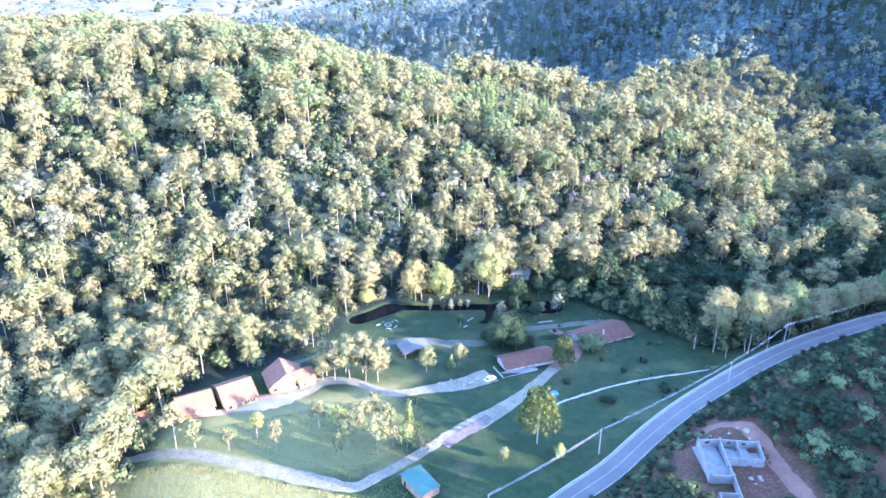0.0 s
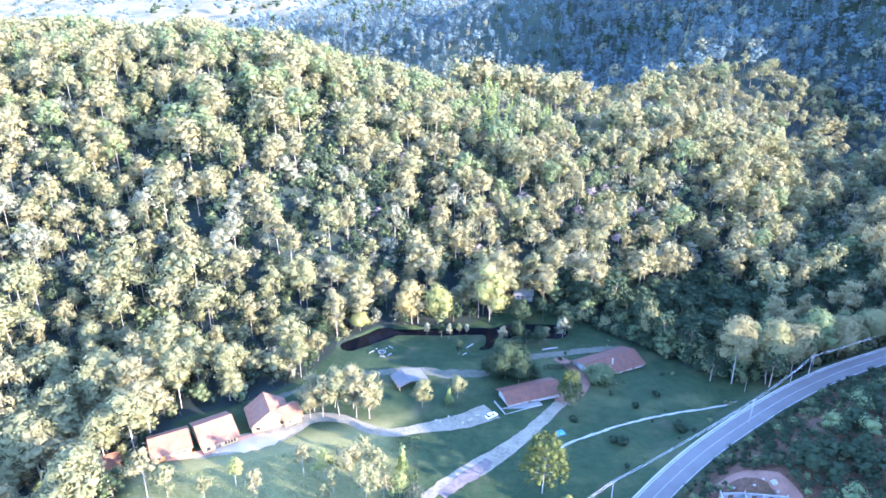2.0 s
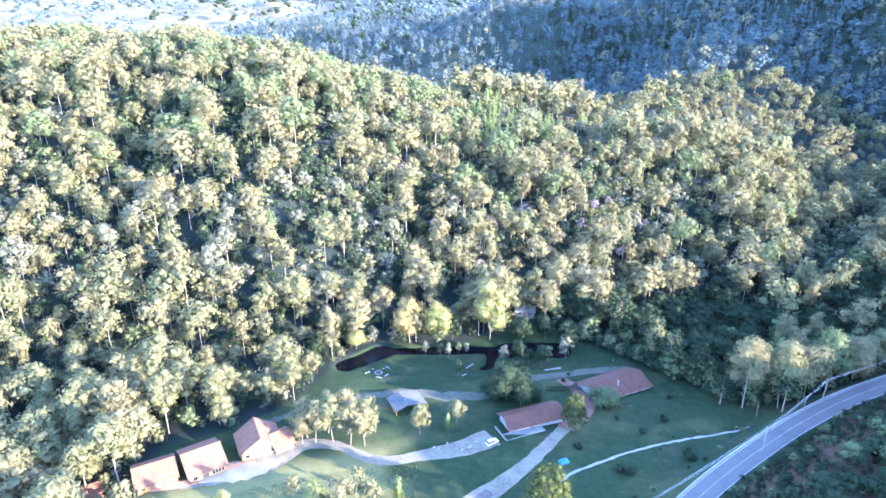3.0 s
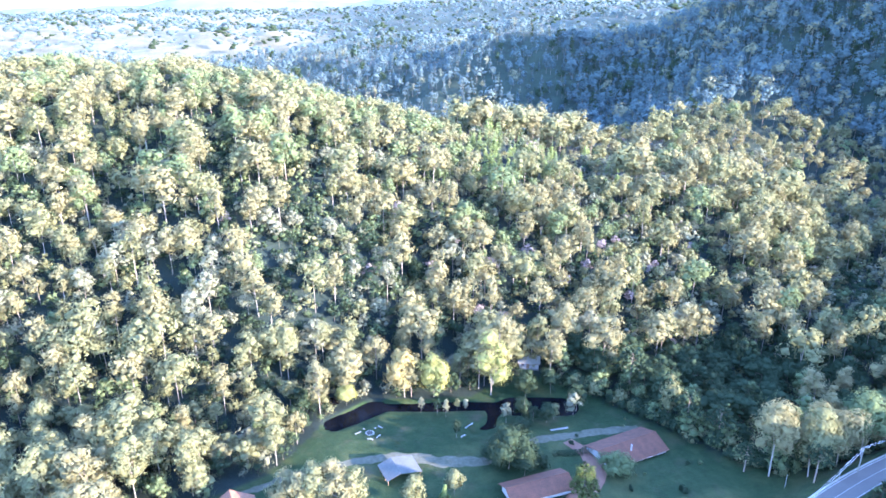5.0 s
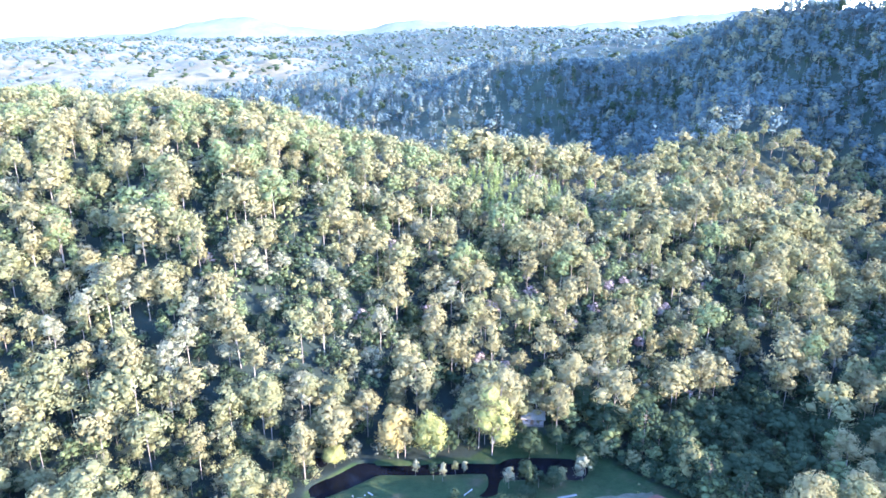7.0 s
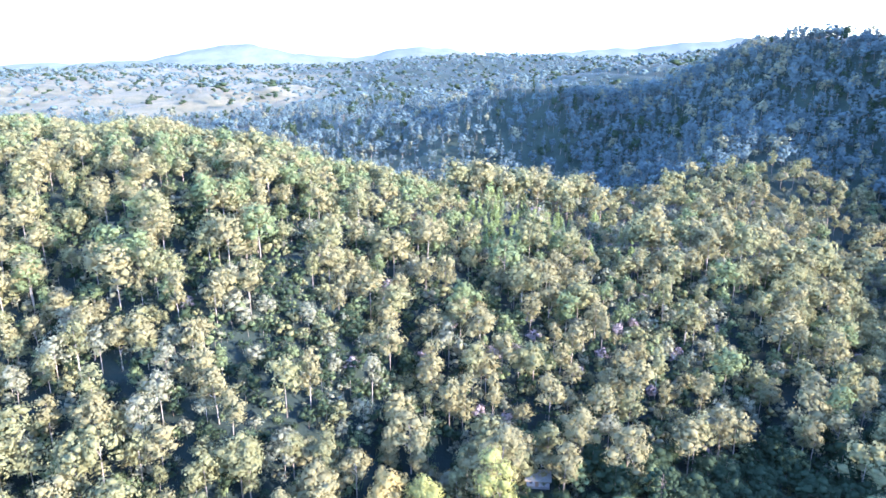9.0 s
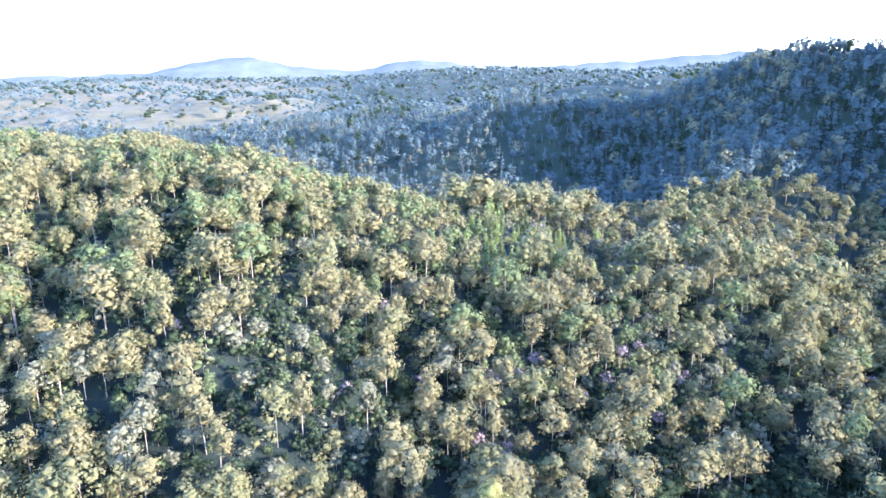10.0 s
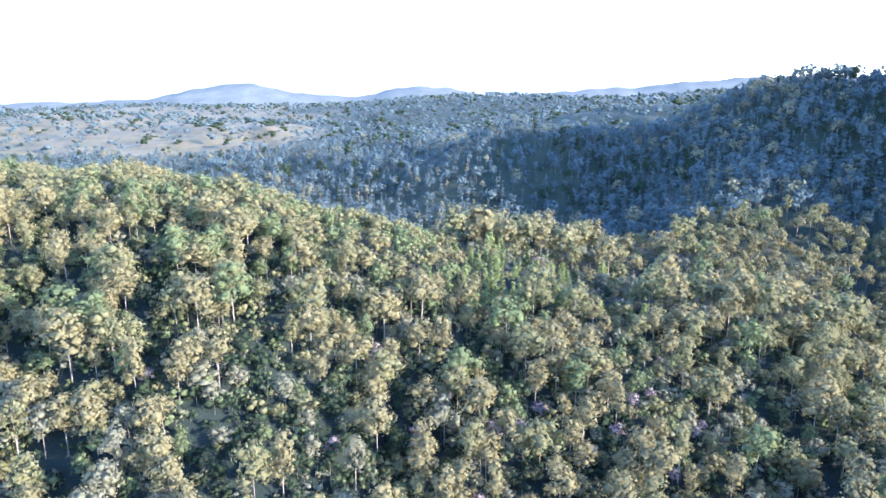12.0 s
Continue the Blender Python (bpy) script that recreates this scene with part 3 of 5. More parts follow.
def root(name, x, y, turn, label, category, group="", z=None, kind=""):
    ob = new(name)
    ob.matrix_basis = pose(x, y, ground_z(x, y) if z is None else z, 0, 0, turn)
    return tagged(ob, label, category, group, kind)


def box(bm, x0, x1, y0, y1, z0, z1, bevel=0.0):
    r = bmesh.ops.create_cube(bm, size=1, matrix=Matrix.LocRotScale(((x0 + x1) / 2, (y0 + y1) / 2, (z0 + z1) / 2), None, (abs(x1 - x0), abs(y1 - y0), abs(z1 - z0))))
    if bevel:
        edges = list({e for v in r["verts"] for e in v.link_edges})
        bmesh.ops.bevel(bm, geom=edges, offset=bevel, segments=1, affect="EDGES")
    return bm


def boxes(*all_):
    bm = bmesh.new()
    for b in all_:
        box(bm, *b)
    return bm


def tube(bm, a, b, r0, r1=None, seg=8):
    a, b = Vector(a), Vector(b)
    m = Matrix.Translation((a + b) / 2) @ (b - a).to_track_quat("Z", "Y").to_matrix().to_4x4()
    bmesh.ops.create_cone(bm, cap_ends=True, segments=seg, radius1=r0, radius2=r0 if r1 is None else r1, depth=(b - a).length, matrix=m)
    return bm


def tubes(*all_):
    bm = bmesh.new()
    for b in all_:
        tube(bm, *b)
    return bm


TILE = two_scale("terracotta_tiles", (0.022, 0.010, 0.006), (0.082, 0.032, 0.017), 0.45, 3.0, 0.85, 0.5, 0.03)
TILE_PINK = two_scale("weathered_pink_tiles", (0.062, 0.027, 0.014), (0.135, 0.064, 0.035), 0.6, 5.0, 0.85, 0.5, 0.03)
METAL_GREY = two_scale("grey_sheet_roof", (0.026, 0.029, 0.028), (0.050, 0.054, 0.052), 0.3, 2.0, 0.75, 0.2, 0.01)
METAL_PALE = two_scale("pale_sheet_roof", (0.085, 0.088, 0.080), (0.14, 0.143, 0.13), 0.3, 2.0, 0.75, 0.2, 0.01)
METAL_TEAL = two_scale("teal_sheet_roof", (0.010, 0.038, 0.030), (0.020, 0.060, 0.047), 0.3, 2.0, 0.75, 0.2, 0.01)
PLASTER = two_scale("cream_plaster", (0.24, 0.14, 0.055), (0.36, 0.23, 0.10), 0.4, 4.0, 0.9)
PLASTER_ORANGE = two_scale("orange_plaster", (0.27, 0.10, 0.03), (0.38, 0.17, 0.055), 0.4, 4.0, 0.9)
PLASTER_WHITE = two_scale("white_plaster", (0.13, 0.128, 0.122), (0.24, 0.236, 0.228), 0.4, 4.0, 0.9)
CONCRETE = two_scale("raw_concrete", (0.06, 0.062, 0.060), (0.14, 0.143, 0.138), 0.5, 6.0, 0.95, 0.5, 0.02)
WOOD = two_scale("dark_wood", (0.07, 0.045, 0.03), (0.17, 0.11, 0.07), 0.8, 9.0, 0.8)
WHITE = two_scale("white_paint", (0.09, 0.095, 0.092), (0.17, 0.175, 0.17), 0.6, 8.0, 0.6)
PAVING = two_scale("pale_paving", (0.17, 0.125, 0.075), (0.27, 0.205, 0.125), 0.2, 4.0, 0.9)
BRICK_FLOOR = two_scale("red_brick_paving", (0.20, 0.085, 0.045), (0.33, 0.16, 0.085), 0.5, 5.0, 0.9)
METAL = two_scale("galvanised_steel", (0.20, 0.21, 0.22), (0.34, 0.35, 0.36), 1.0, 8.0, 0.4, 0.1, 0.002, 0.8)
CAR_WHITE = two_scale("white_car_paint", (0.42, 0.42, 0.42), (0.52, 0.52, 0.52), 0.5, 20.0, 0.25, 0.02, 0.001)
RUBBER = two_scale("black_rubber", (0.015, 0.015, 0.015), (0.035, 0.035, 0.035), 2.0, 20.0, 0.9)
TARP = two_scale("blue_tarpaulin", (0.01, 0.06, 0.28), (0.03, 0.12, 0.42), 0.7, 4.0, 0.5)
STONE = two_scale("grey_stone", (0.09, 0.09, 0.088), (0.19, 0.19, 0.18), 0.8, 5.0, 0.9, 0.6, 0.05)
COBBLE = two_scale("dark_cobbles", (0.028, 0.024, 0.022), (0.085, 0.070, 0.062), 0.6, 3.0, 0.95, 0.9, 0.10)
EARTH = two_scale("red_earth_track", (0.050, 0.027, 0.018), (0.110, 0.058, 0.040), 0.3, 3.0, 0.95, 0.6, 0.06)
PAINT_LINE = two_scale("worn_road_paint", (0.09, 0.095, 0.095), (0.20, 0.205, 0.205), 0.5, 6.0, 0.7)
CONCRETE_WHITE = two_scale("pale_concrete", (0.09, 0.092, 0.082), (0.17, 0.172, 0.155), 0.5, 6.0, 0.9)


def glass_dark():
    m, t, b = nodes_of("dark_window_glass", 0.06, 0.5)
    t.links.new(ramp(t, noise_of(t, 0.6, 2), [(0.3, (0.010, 0.012, 0.015)), (0.7, (0.025, 0.028, 0.032))]), b.inputs["Base Color"])
    return m


def water_dark():
    m, t, b = nodes_of("dark_pond_water", 0.22, 0.06)
    t.links.new(ramp(t, noise_of(t, 0.15, 3), [(0.3, (0.0014, 0.0018, 0.0028)), (0.7, (0.0028, 0.0034, 0.0052))]), b.inputs["Base Color"])
    bump(t, b, noise_of(t, 1.5, 3), 0.05, 0.05)
    return m


GLASS, WATER = glass_dark(), water_dark()


# ---------------------------------------------------------------- paths, pond, road furniture
def lay(name, pts, width, mat, label, category="path", lift=0.06, ragged=0.25):
    line = spline(pts, 1.6)
    if hasattr(width, "__len__"):
        width = np.interp(np.linspace(0, 1, len(line)), np.linspace(0, 1, len(width)), width)
    return tagged(new(name, ribbon(name, line, width, mat, lift, True, ragged, 6)), label, category, kind="structure")


lay("gravel_drive", [(-74, 183), (-62, 188.5), (-50, 193), (-42, 200.5), (-32, 199.8), (-18, 192.3), (-4.6, 194.6), (7, 198.2), (17, 204)], (3, 9, 9, 6, 4, 4, 5, 8, 9), GRAVEL, "pale gravel drive to the parking place", lift=0.09)
lay("gravel_road", [(-100, 168), (-80.5, 164.5), (-58, 156.4), (-40, 149.7), (-25.4, 144.9), (-20, 148), (-13.5, 153.1), (1, 167.4), (11.8, 176), (23.6, 187.4), (32.5, 198.4), (42.6, 211.9)],
    (3.2, 3.6, 4, 4.4, 6, 4, 3.4, 3.8, 7, 5, 4.2, 4), GRAVEL, "pale gravel road winding through the meadow", lift=0.06)
lay("gravel_lane", [(40, 209), (46, 216), (50, 224), (49, 232), (44, 240)], (4, 8, 7, 5, 4), EARTH, "brown earth yard between two red roofs", lift=0.12)
lay("grey_track", [(-60, 212), (-45, 221), (-29.3, 226.9), (-20.8, 229), (-12.2, 231), (-4, 229.6), (3, 228), (14.4, 228.6), (23.5, 233), (33.5, 240.4), (43, 242.5), (55, 245.6), (70, 248.5)], (2.5, 3, 3.4, 3.4, 4, 5, 6, 4, 3.5, 3.5, 4, 4, 3), GRASSY_GRAVEL, "grey gravel track with grass growing through", lift=0.03, ragged=0.6)
lay("cobbled_crossing", [(0.5, 163.5), (6, 169.5), (11.5, 174.5), (15, 178.5)], (3.0, 4.4, 4.8, 3.0), COBBLE, "dark cobbled crossing on the gravel road", lift=0.11, ragged=0.4)
lay("footpath", [(33, 181), (40, 187), (55.4, 195), (68, 200), (79.4, 203.4), (90, 206), (99, 207.6)], 0.85, CONCRETE_WHITE, "narrow pale concrete footpath across the grass", lift=0.10, ragged=0.25)
lay("brick_terrace", [(-82, 182.5), (-72.5, 184.2), (-63, 189.6), (-55, 193.5)], 3.2, BRICK_FLOOR, "red brick terrace along the lodge", "terrace", 0.13, 0.0)
lay("paved_plaza", [(-69, 184.5), (-64, 186.0), (-58, 188.0), (-52, 190.5), (-46, 194)], (1.5, 5, 7.5, 6, 2), PAVING, "pale paved forecourt in full sun", "paving", 0.15, 0.8)
lay("earth_track", [(92, 100), (91, 122), (91, 138), (89, 152), (86, 160), (80, 164), (70, 158)], (5, 5, 4, 4, 5, 4, 3), EARTH, "red earth track beside the building site", lift=0.15)
for side, w in ((3.25, 0.22), (-3.25, 0.16), (0, 0.12)):
    d = np.gradient(ROAD_LINE[:, :2], axis=0)
    d /= np.linalg.norm(d, axis=1, keepdims=True)
    shifted = np.c_[ROAD_LINE[:, 0] - d[:, 1] * side, ROAD_LINE[:, 1] + d[:, 0] * side, ROAD_LINE[:, 2]]
    tagged(new("road_marking", ribbon("road_marking", shifted, w, PAINT_LINE, 0.02, False, 0, 1)), "worn white painted line on asphalt", "road marking", kind="structure")
    if side > 0:
        gutter = np.c_[ROAD_LINE[:, 0] - d[:, 1] * 3.85, ROAD_LINE[:, 1] + d[:, 0] * 3.85, ROAD_LINE[:, 2]]
        tagged(new("kerb", ribbon("kerb", gutter, 0.55, CONCRETE_WHITE, 0.10, False, 0, 1)), "pale concrete gutter beside the road", "kerb", kind="structure")


def build_pond():
    V = [(-43, 240, -2.95), (55, 240, -2.95), (55, 271.5, -2.95), (-43, 271.5, -2.95)]
    tagged(new("water", mesh_of("water", V, [(0, 1, 2, 3)], [WATER])), "dark still pond with a clipped grassy bank", "pond", kind="structure")


build_pond()


def wood_and_leaves(name, x, y, height, radius, style, leaf, label, seed, count=900, size=0.5, bark=BARK, group="", dense=0.66):
    rng = np.random.RandomState(seed)
    tree = root(name, x, y, rng.uniform(0, 360), label, "tree", group)
    (wv, wf), (lv, lf) = tree_shape(rng, style, height, radius, count, size, 7, 6, None, dense)
    part_of("trunk", (wv, wf), bark, tree)
    part_of("crown", (lv, lf), LEAVES[leaf], tree)
    return tree


# ---------------------------------------------------------------- buildings
def wall_panel(bm, m, length, height, openings, thick=0.22):
    """A wall along local x from 0, in one piece, with real openings (x0, x1, z0, z1)."""
    xs = sorted({0, length, *(v for o in openings for v in o[:2])})
    zs = sorted({0, height, *(v for o in openings for v in o[2:])})
    grid = {}

    def corner(x, y, z):
        if (x, y, z) not in grid:
            grid[x, y, z] = bm.verts.new(m @ Vector((x, y, z)))
        return grid[x, y, z]

    cells = {(i, k) for i in range(len(xs) - 1) for k in range(len(zs) - 1)
             if not any(o[0] <= xs[i] and xs[i + 1] <= o[1] and o[2] <= zs[k] and zs[k + 1] <= o[3] for o in openings)}
    for i, k in cells:
        x0, x1, z0, z1 = xs[i], xs[i + 1], zs[k], zs[k + 1]
        bm.faces.new([corner(x0, 0, z0), corner(x1, 0, z0), corner(x1, 0, z1), corner(x0, 0, z1)])
        bm.faces.new([corner(x0, thick, z1), corner(x1, thick, z1), corner(x1, thick, z0), corner(x0, thick, z0)])
        for (di, dk), (a, b) in (((-1, 0), ((x0, z1), (x0, z0))), ((1, 0), ((x1, z0), (x1, z1))), ((0, -1), ((x0, z0), (x1, z0))), ((0, 1), ((x1, z1), (x0, z1)))):
            if (i + di, k + dk) not in cells:
                bm.faces.new([corner(b[0], 0, b[1]), corner(a[0], 0, a[1]), corner(a[0], thick, a[1]), corner(b[0], thick, b[1])])
    return bm


def gable(bm, m, width, rise, thick=0.22):
    """The triangle of wall under a roof, along local x."""
    pts = [(0, 0), (width, 0), (width / 2, rise)]
    a = [bm.verts.new(m @ Vector((x, 0, z))) for x, z in pts]
    b = [bm.verts.new(m @ Vector((x, thick, z))) for x, z in pts]
    bm.faces.new(a), bm.faces.new(b[::-1])
    for i in range(3):
        bm.faces.new((a[i], b[i], b[(i + 1) % 3], a[(i + 1) % 3]))


def roof_slope(length, run, rise, side, over, courses, thick=0.10):
    """One slope of a roof in lapped courses, in one piece; ridge along x at y = 0; side -1: front."""
    bm = bmesh.new()
    k, prof = (run + over) / run, []
    for i in range(courses):
        u0, u1 = i / courses * k, (i + 1) / courses * k
        prof += [(side * run * u0, -rise * u0 + 0.05), (side * run * u1, -rise * u1 + 0.09)]
    prof += [(prof[-1][0], prof[-1][1] - thick - 0.04), (prof[0][0], prof[0][1] - thick)]
    ends = [[bm.verts.new((x, y, z)) for y, z in prof] for x in (-length / 2 - over, length / 2 + over)]
    n = len(prof)
    for i in range(n):
        j = (i + 1) % n
        bm.faces.new((ends[0][i], ends[1][i], ends[1][j], ends[0][j]))
    bm.faces.new(ends[0][::-1]), bm.faces.new(ends[1])
    bmesh.ops.recalc_face_normals(bm, faces=bm.faces)
    return bm


def window_part(parent, m, x0, x1, z0, z1, door=False):
    name = "door" if door else "window"
    f = 0.09
    bm = bmesh.new()
    for b in ((x0, x0 + f, z0, z1), (x1 - f, x1, z0, z1), (x0 + f, x1 - f, z1 - f, z1), (x0 + f, x1 - f, z0, z0 + f), ((x0 + x1) / 2 - 0.03, (x0 + x1) / 2 + 0.03, z0 + f, z1 - f)):
        box(bm, b[0], b[1], 0.03, 0.13, b[2], b[3])
    bm.transform(m)
    w = part(name, bm, WOOD, parent)
    pane = boxes((x0 + f, x1 - f, 0.07, 0.09, z0 + f, z1 - f))
    pane.transform(m)
    part("door_leaf" if door else "pane", pane, WOOD if door else GLASS, w)


def house(x, y, turn, length, width, wall_h, rise, roof_mat, wall_mat, front, label, over=0.6, courses=12, ends=(), z=None, chimney=None):
    """A gabled house: ridge along local x, front towards local -y. front: openings (x0, x1, z0, z1, is_door)."""
    h = root("house", x, y, turn, label, "house", z=z)
    lx, wy = length / 2, width / 2
    mf = pose(-lx, -wy, 0)
    mb = pose(lx, wy, 0, 0, 0, 180)
    ml, mr = pose(-lx, wy, 0, 0, 0, -90), pose(lx, -wy, 0, 0, 0, 90)
    part("wall", wall_panel(bmesh.new(), mf, length, wall_h, [o[:4] for o in front]), wall_mat, h)
    part("wall", wall_panel(bmesh.new(), mb, length, wall_h, []), wall_mat, h)
    for m, holes in ((ml, []), (mr, list(ends))):
        bm = wall_panel(bmesh.new(), m, width, wall_h, [o[:4] for o in holes])
        gable(bm, m @ Matrix.Translation((0, 0, wall_h)), width, rise)
        part("wall", bm, wall_mat, h)
        for o in holes:
            window_part(h, m, *o)
    for o in front:
        window_part(h, mf, *o)
    part("plinth", boxes((-lx - 0.05, lx + 0.05, -wy - 0.05, wy + 0.05, -1.2, 0.0)), CONCRETE, h)
    for side in (-1, 1):
        bm = roof_slope(length, wy, rise, side, over, courses)
        bm.transform(Matrix.Translation((0, 0, wall_h + rise)))
        r = part("roof", bm, roof_mat, h)
        if side < 0:
            part("ridge_cap", tubes(((-lx - over, 0, wall_h + rise + 0.06), (lx + over, 0, wall_h + rise + 0.06), 0.14, 0.14, 6)), roof_mat, r)
        part("gutter", boxes((-lx - over, lx + over, side * (wy + over) - 0.06, side * (wy + over) + 0.06, wall_h - rise * over / wy - 0.10, wall_h - rise * over / wy + 0.02)), WOOD, h)
    if chimney:
        cx, cy = chimney
        part("chimney", boxes((cx - 0.2, cx + 0.2, cy - 0.2, cy + 0.2, wall_h, wall_h + rise + 0.9), (cx - 0.27, cx + 0.27, cy - 0.27, cy + 0.27, wall_h + rise + 0.9, wall_h + rise + 1.05)), PLASTER_WHITE, h)
    return h


def win(x, w=1.2, z=1.0, h=1.2):
    return (x, x + w, z, z + h, False)


def door(x, w=1.2, h=2.1):
    return (x, x + w, 0.0, h, True)


house(-70.5, 192.6, 33, 10.6, 13.5, 3.1, 3.1, TILE_PINK, PLASTER, (door(3.6, 1.8), win(6.5, 0.7), win(7.4, 0.7), win(8.3, 0.7), win(9.2, 0.7), win(1.0)), "lodge with weathered pink tiled roof and cream walls")
house(-82.6, 187.4, 28, 11, 10.5, 2.7, 2.7, TILE_PINK, PLASTER_ORANGE, (door(3.5, 1.6), win(1.0), win(6.4), win(8.4)), "lodge with weathered pink tiled roof and orange walls")
house(-100.5, 184.5, 30, 8, 8, 2.7, 2.6, TILE_PINK, PLASTER_ORANGE, (win(1.0), door(4.0)), "small pink-roofed cabin half hidden by trees")
house(-55.6, 200.6, -65, 10.5, 12.0, 3.2, 3.9, TILE_PINK, PLASTER, (), "steep-roofed lodge with cream gable wall", ends=((1.2, 2.4, 1.0, 2.2, False), (4.8, 6.4, 0.0, 2.2, True), (8.6, 9.8, 1.0, 2.2, False)))
house(-49.0, 201.2, 33, 5.5, 8.0, 2.9, 2.3, TILE_PINK, PLASTER, (door(3.0, 1.4), win(1.0)), "cream-walled wing of the lodge with a pink roof")
house(30.3, 213.2, 20.2, 19.0, 8.0, 2.4, 1.7, TILE, PLASTER_WHITE, (win(1.2, 1.6), win(4.0, 1.6), door(7.0, 1.4), win(9.6, 1.6), win(12.4, 1.6), win(15.4, 1.6)), "long low house with red tiled roof and white walls", courses=9, over=0.9)
house(62.2, 234.5, 26.0, 22.5, 12.5, 2.3, 2.3, TILE, PLASTER_WHITE, (win(2, 1.6), win(5.5, 1.6), door(9, 1.5), win(13, 1.6), win(17, 1.6)), "long house with dark red tiled roof and white walls", z=-1.2, chimney=(-1.0, -3.2))
house(36.3, 287.0, -6, 7.6, 5.6, 2.6, 1.4, METAL_PALE, PLASTER_WHITE, (win(0.8), door(2.8), win(5.0)), "white cottage with a pale sheet roof at the forest edge", courses=3, ends=((2.2, 3.6, 1.0, 2.2, False),))


def terrace():
    t = root("terrace", 29.4, 207.2, 23, "white-edged concrete terrace in front of the red-roofed house", "terrace", kind="structure")
    part("slab", boxes((-9.5, 4.5, -1.4, 2.0, -0.7, 0.12)), CONCRETE, t)
    part("parapet", boxes((-9.7, -9.5, -1.6, 6.0, -0.7, 0.75), (-9.5, 4.5, -1.6, -1.4, -0.7, 0.30)), CONCRETE_WHITE, t)


terrace()


def pavilion(x, y, turn, length, run_a, run_b, eave, ridge, mat, label, posts=4):
    """An open shelter: two slopes on posts."""
    p = root("pavilion", x, y, turn, label, "shelter")
    for side, run in ((-1, run_a), (1, run_b)):
        bm = roof_slope(length, run, ridge - eave, side, 0.2, 3, 0.06)
        bm.transform(Matrix.Translation((0, 0, ridge)))
        part("roof", bm, mat, p)
        for k in range(posts):
            px_ = -length / 2 + 0.3 + k * (length - 0.6) / (posts - 1)
            part("post", tubes(((px_, side * (run - 0.3), -0.6), (px_, side * (run - 0.3), eave), 0.09)), WOOD, p)
    part("ridge_beam", boxes((-length / 2, length / 2, -0.08, 0.08, ridge - 0.25, ridge - 0.08)), WOOD, p)
    return p


pavilion(-12.0, 221.0, -65, 8.2, 4.2, 6.8, 2.3, 3.7, METAL_GREY, "open pavilion with a pale grey sheet roof")


def teal_shed():
    s = root("shed", -6.2, 144.6, -53, "shed with a teal corrugated sheet roof", "shed")
    L, W = 9.4, 6.0
    bm = bmesh.new()
    n = 30
    for i in range(n):
        y0, y1 = -W / 2 - 0.3 + (W + 0.6) * i / n, -W / 2 - 0.3 + (W + 0.6) * (i + 1) / n
        za, zb = (0.05 if i % 2 else 0.0), (0.0 if i % 2 else 0.05)
        v = [bm.verts.new(p) for p in ((-L / 2 - 0.3, y0, 3.2 + za), (L / 2 + 0.3, y0, 2.7 + za), (L / 2 + 0.3, y1, 2.7 + zb), (-L / 2 - 0.3, y1, 3.2 + zb))]
        bm.faces.new(v)
    bmesh.ops.remove_doubles(bm, verts=bm.verts, dist=0.001)
    bmesh.ops.solidify(bm, geom=bm.faces, thickness=0.03)
    part("roof", bm, METAL_TEAL, s)
    for m, l in ((pose(-L / 2, -W / 2, 0), L), (pose(L / 2, W / 2, 0, 0, 0, 180), L), (pose(-L / 2, W / 2, 0, 0, 0, -90), W), (pose(L / 2, -W / 2, 0, 0, 0, 90), W)):
        part("wall", wall_panel(bmesh.new(), m, l, 2.6, [(1.0, 2.2, 0, 2.0)] if l > 8 else []), WOOD, s)


teal_shed()


# ---------------------------------------------------------------- the building site
def stone(x, y, r, label, mat, cat="rubble"):
    bm = bmesh.new()
    bmesh.ops.create_icosphere(bm, subdivisions=2, radius=r)
    rng = np.random.RandomState(int(abs(x * 31 + y * 17)) % 9999)
    for v in bm.verts:
        v.co *= 1 + rng.uniform(-0.22, 0.22)
        v.co.z *= 0.55
    me = bpy.data.meshes.new("stone")
    bm.to_mesh(me)
    bm.free()
    me.materials.append(mat)
    ob = new("stone", me)
    ob.matrix_basis = pose(x, y, ground_z(x, y) + r * 0.18)
    return tagged(ob, label, cat)


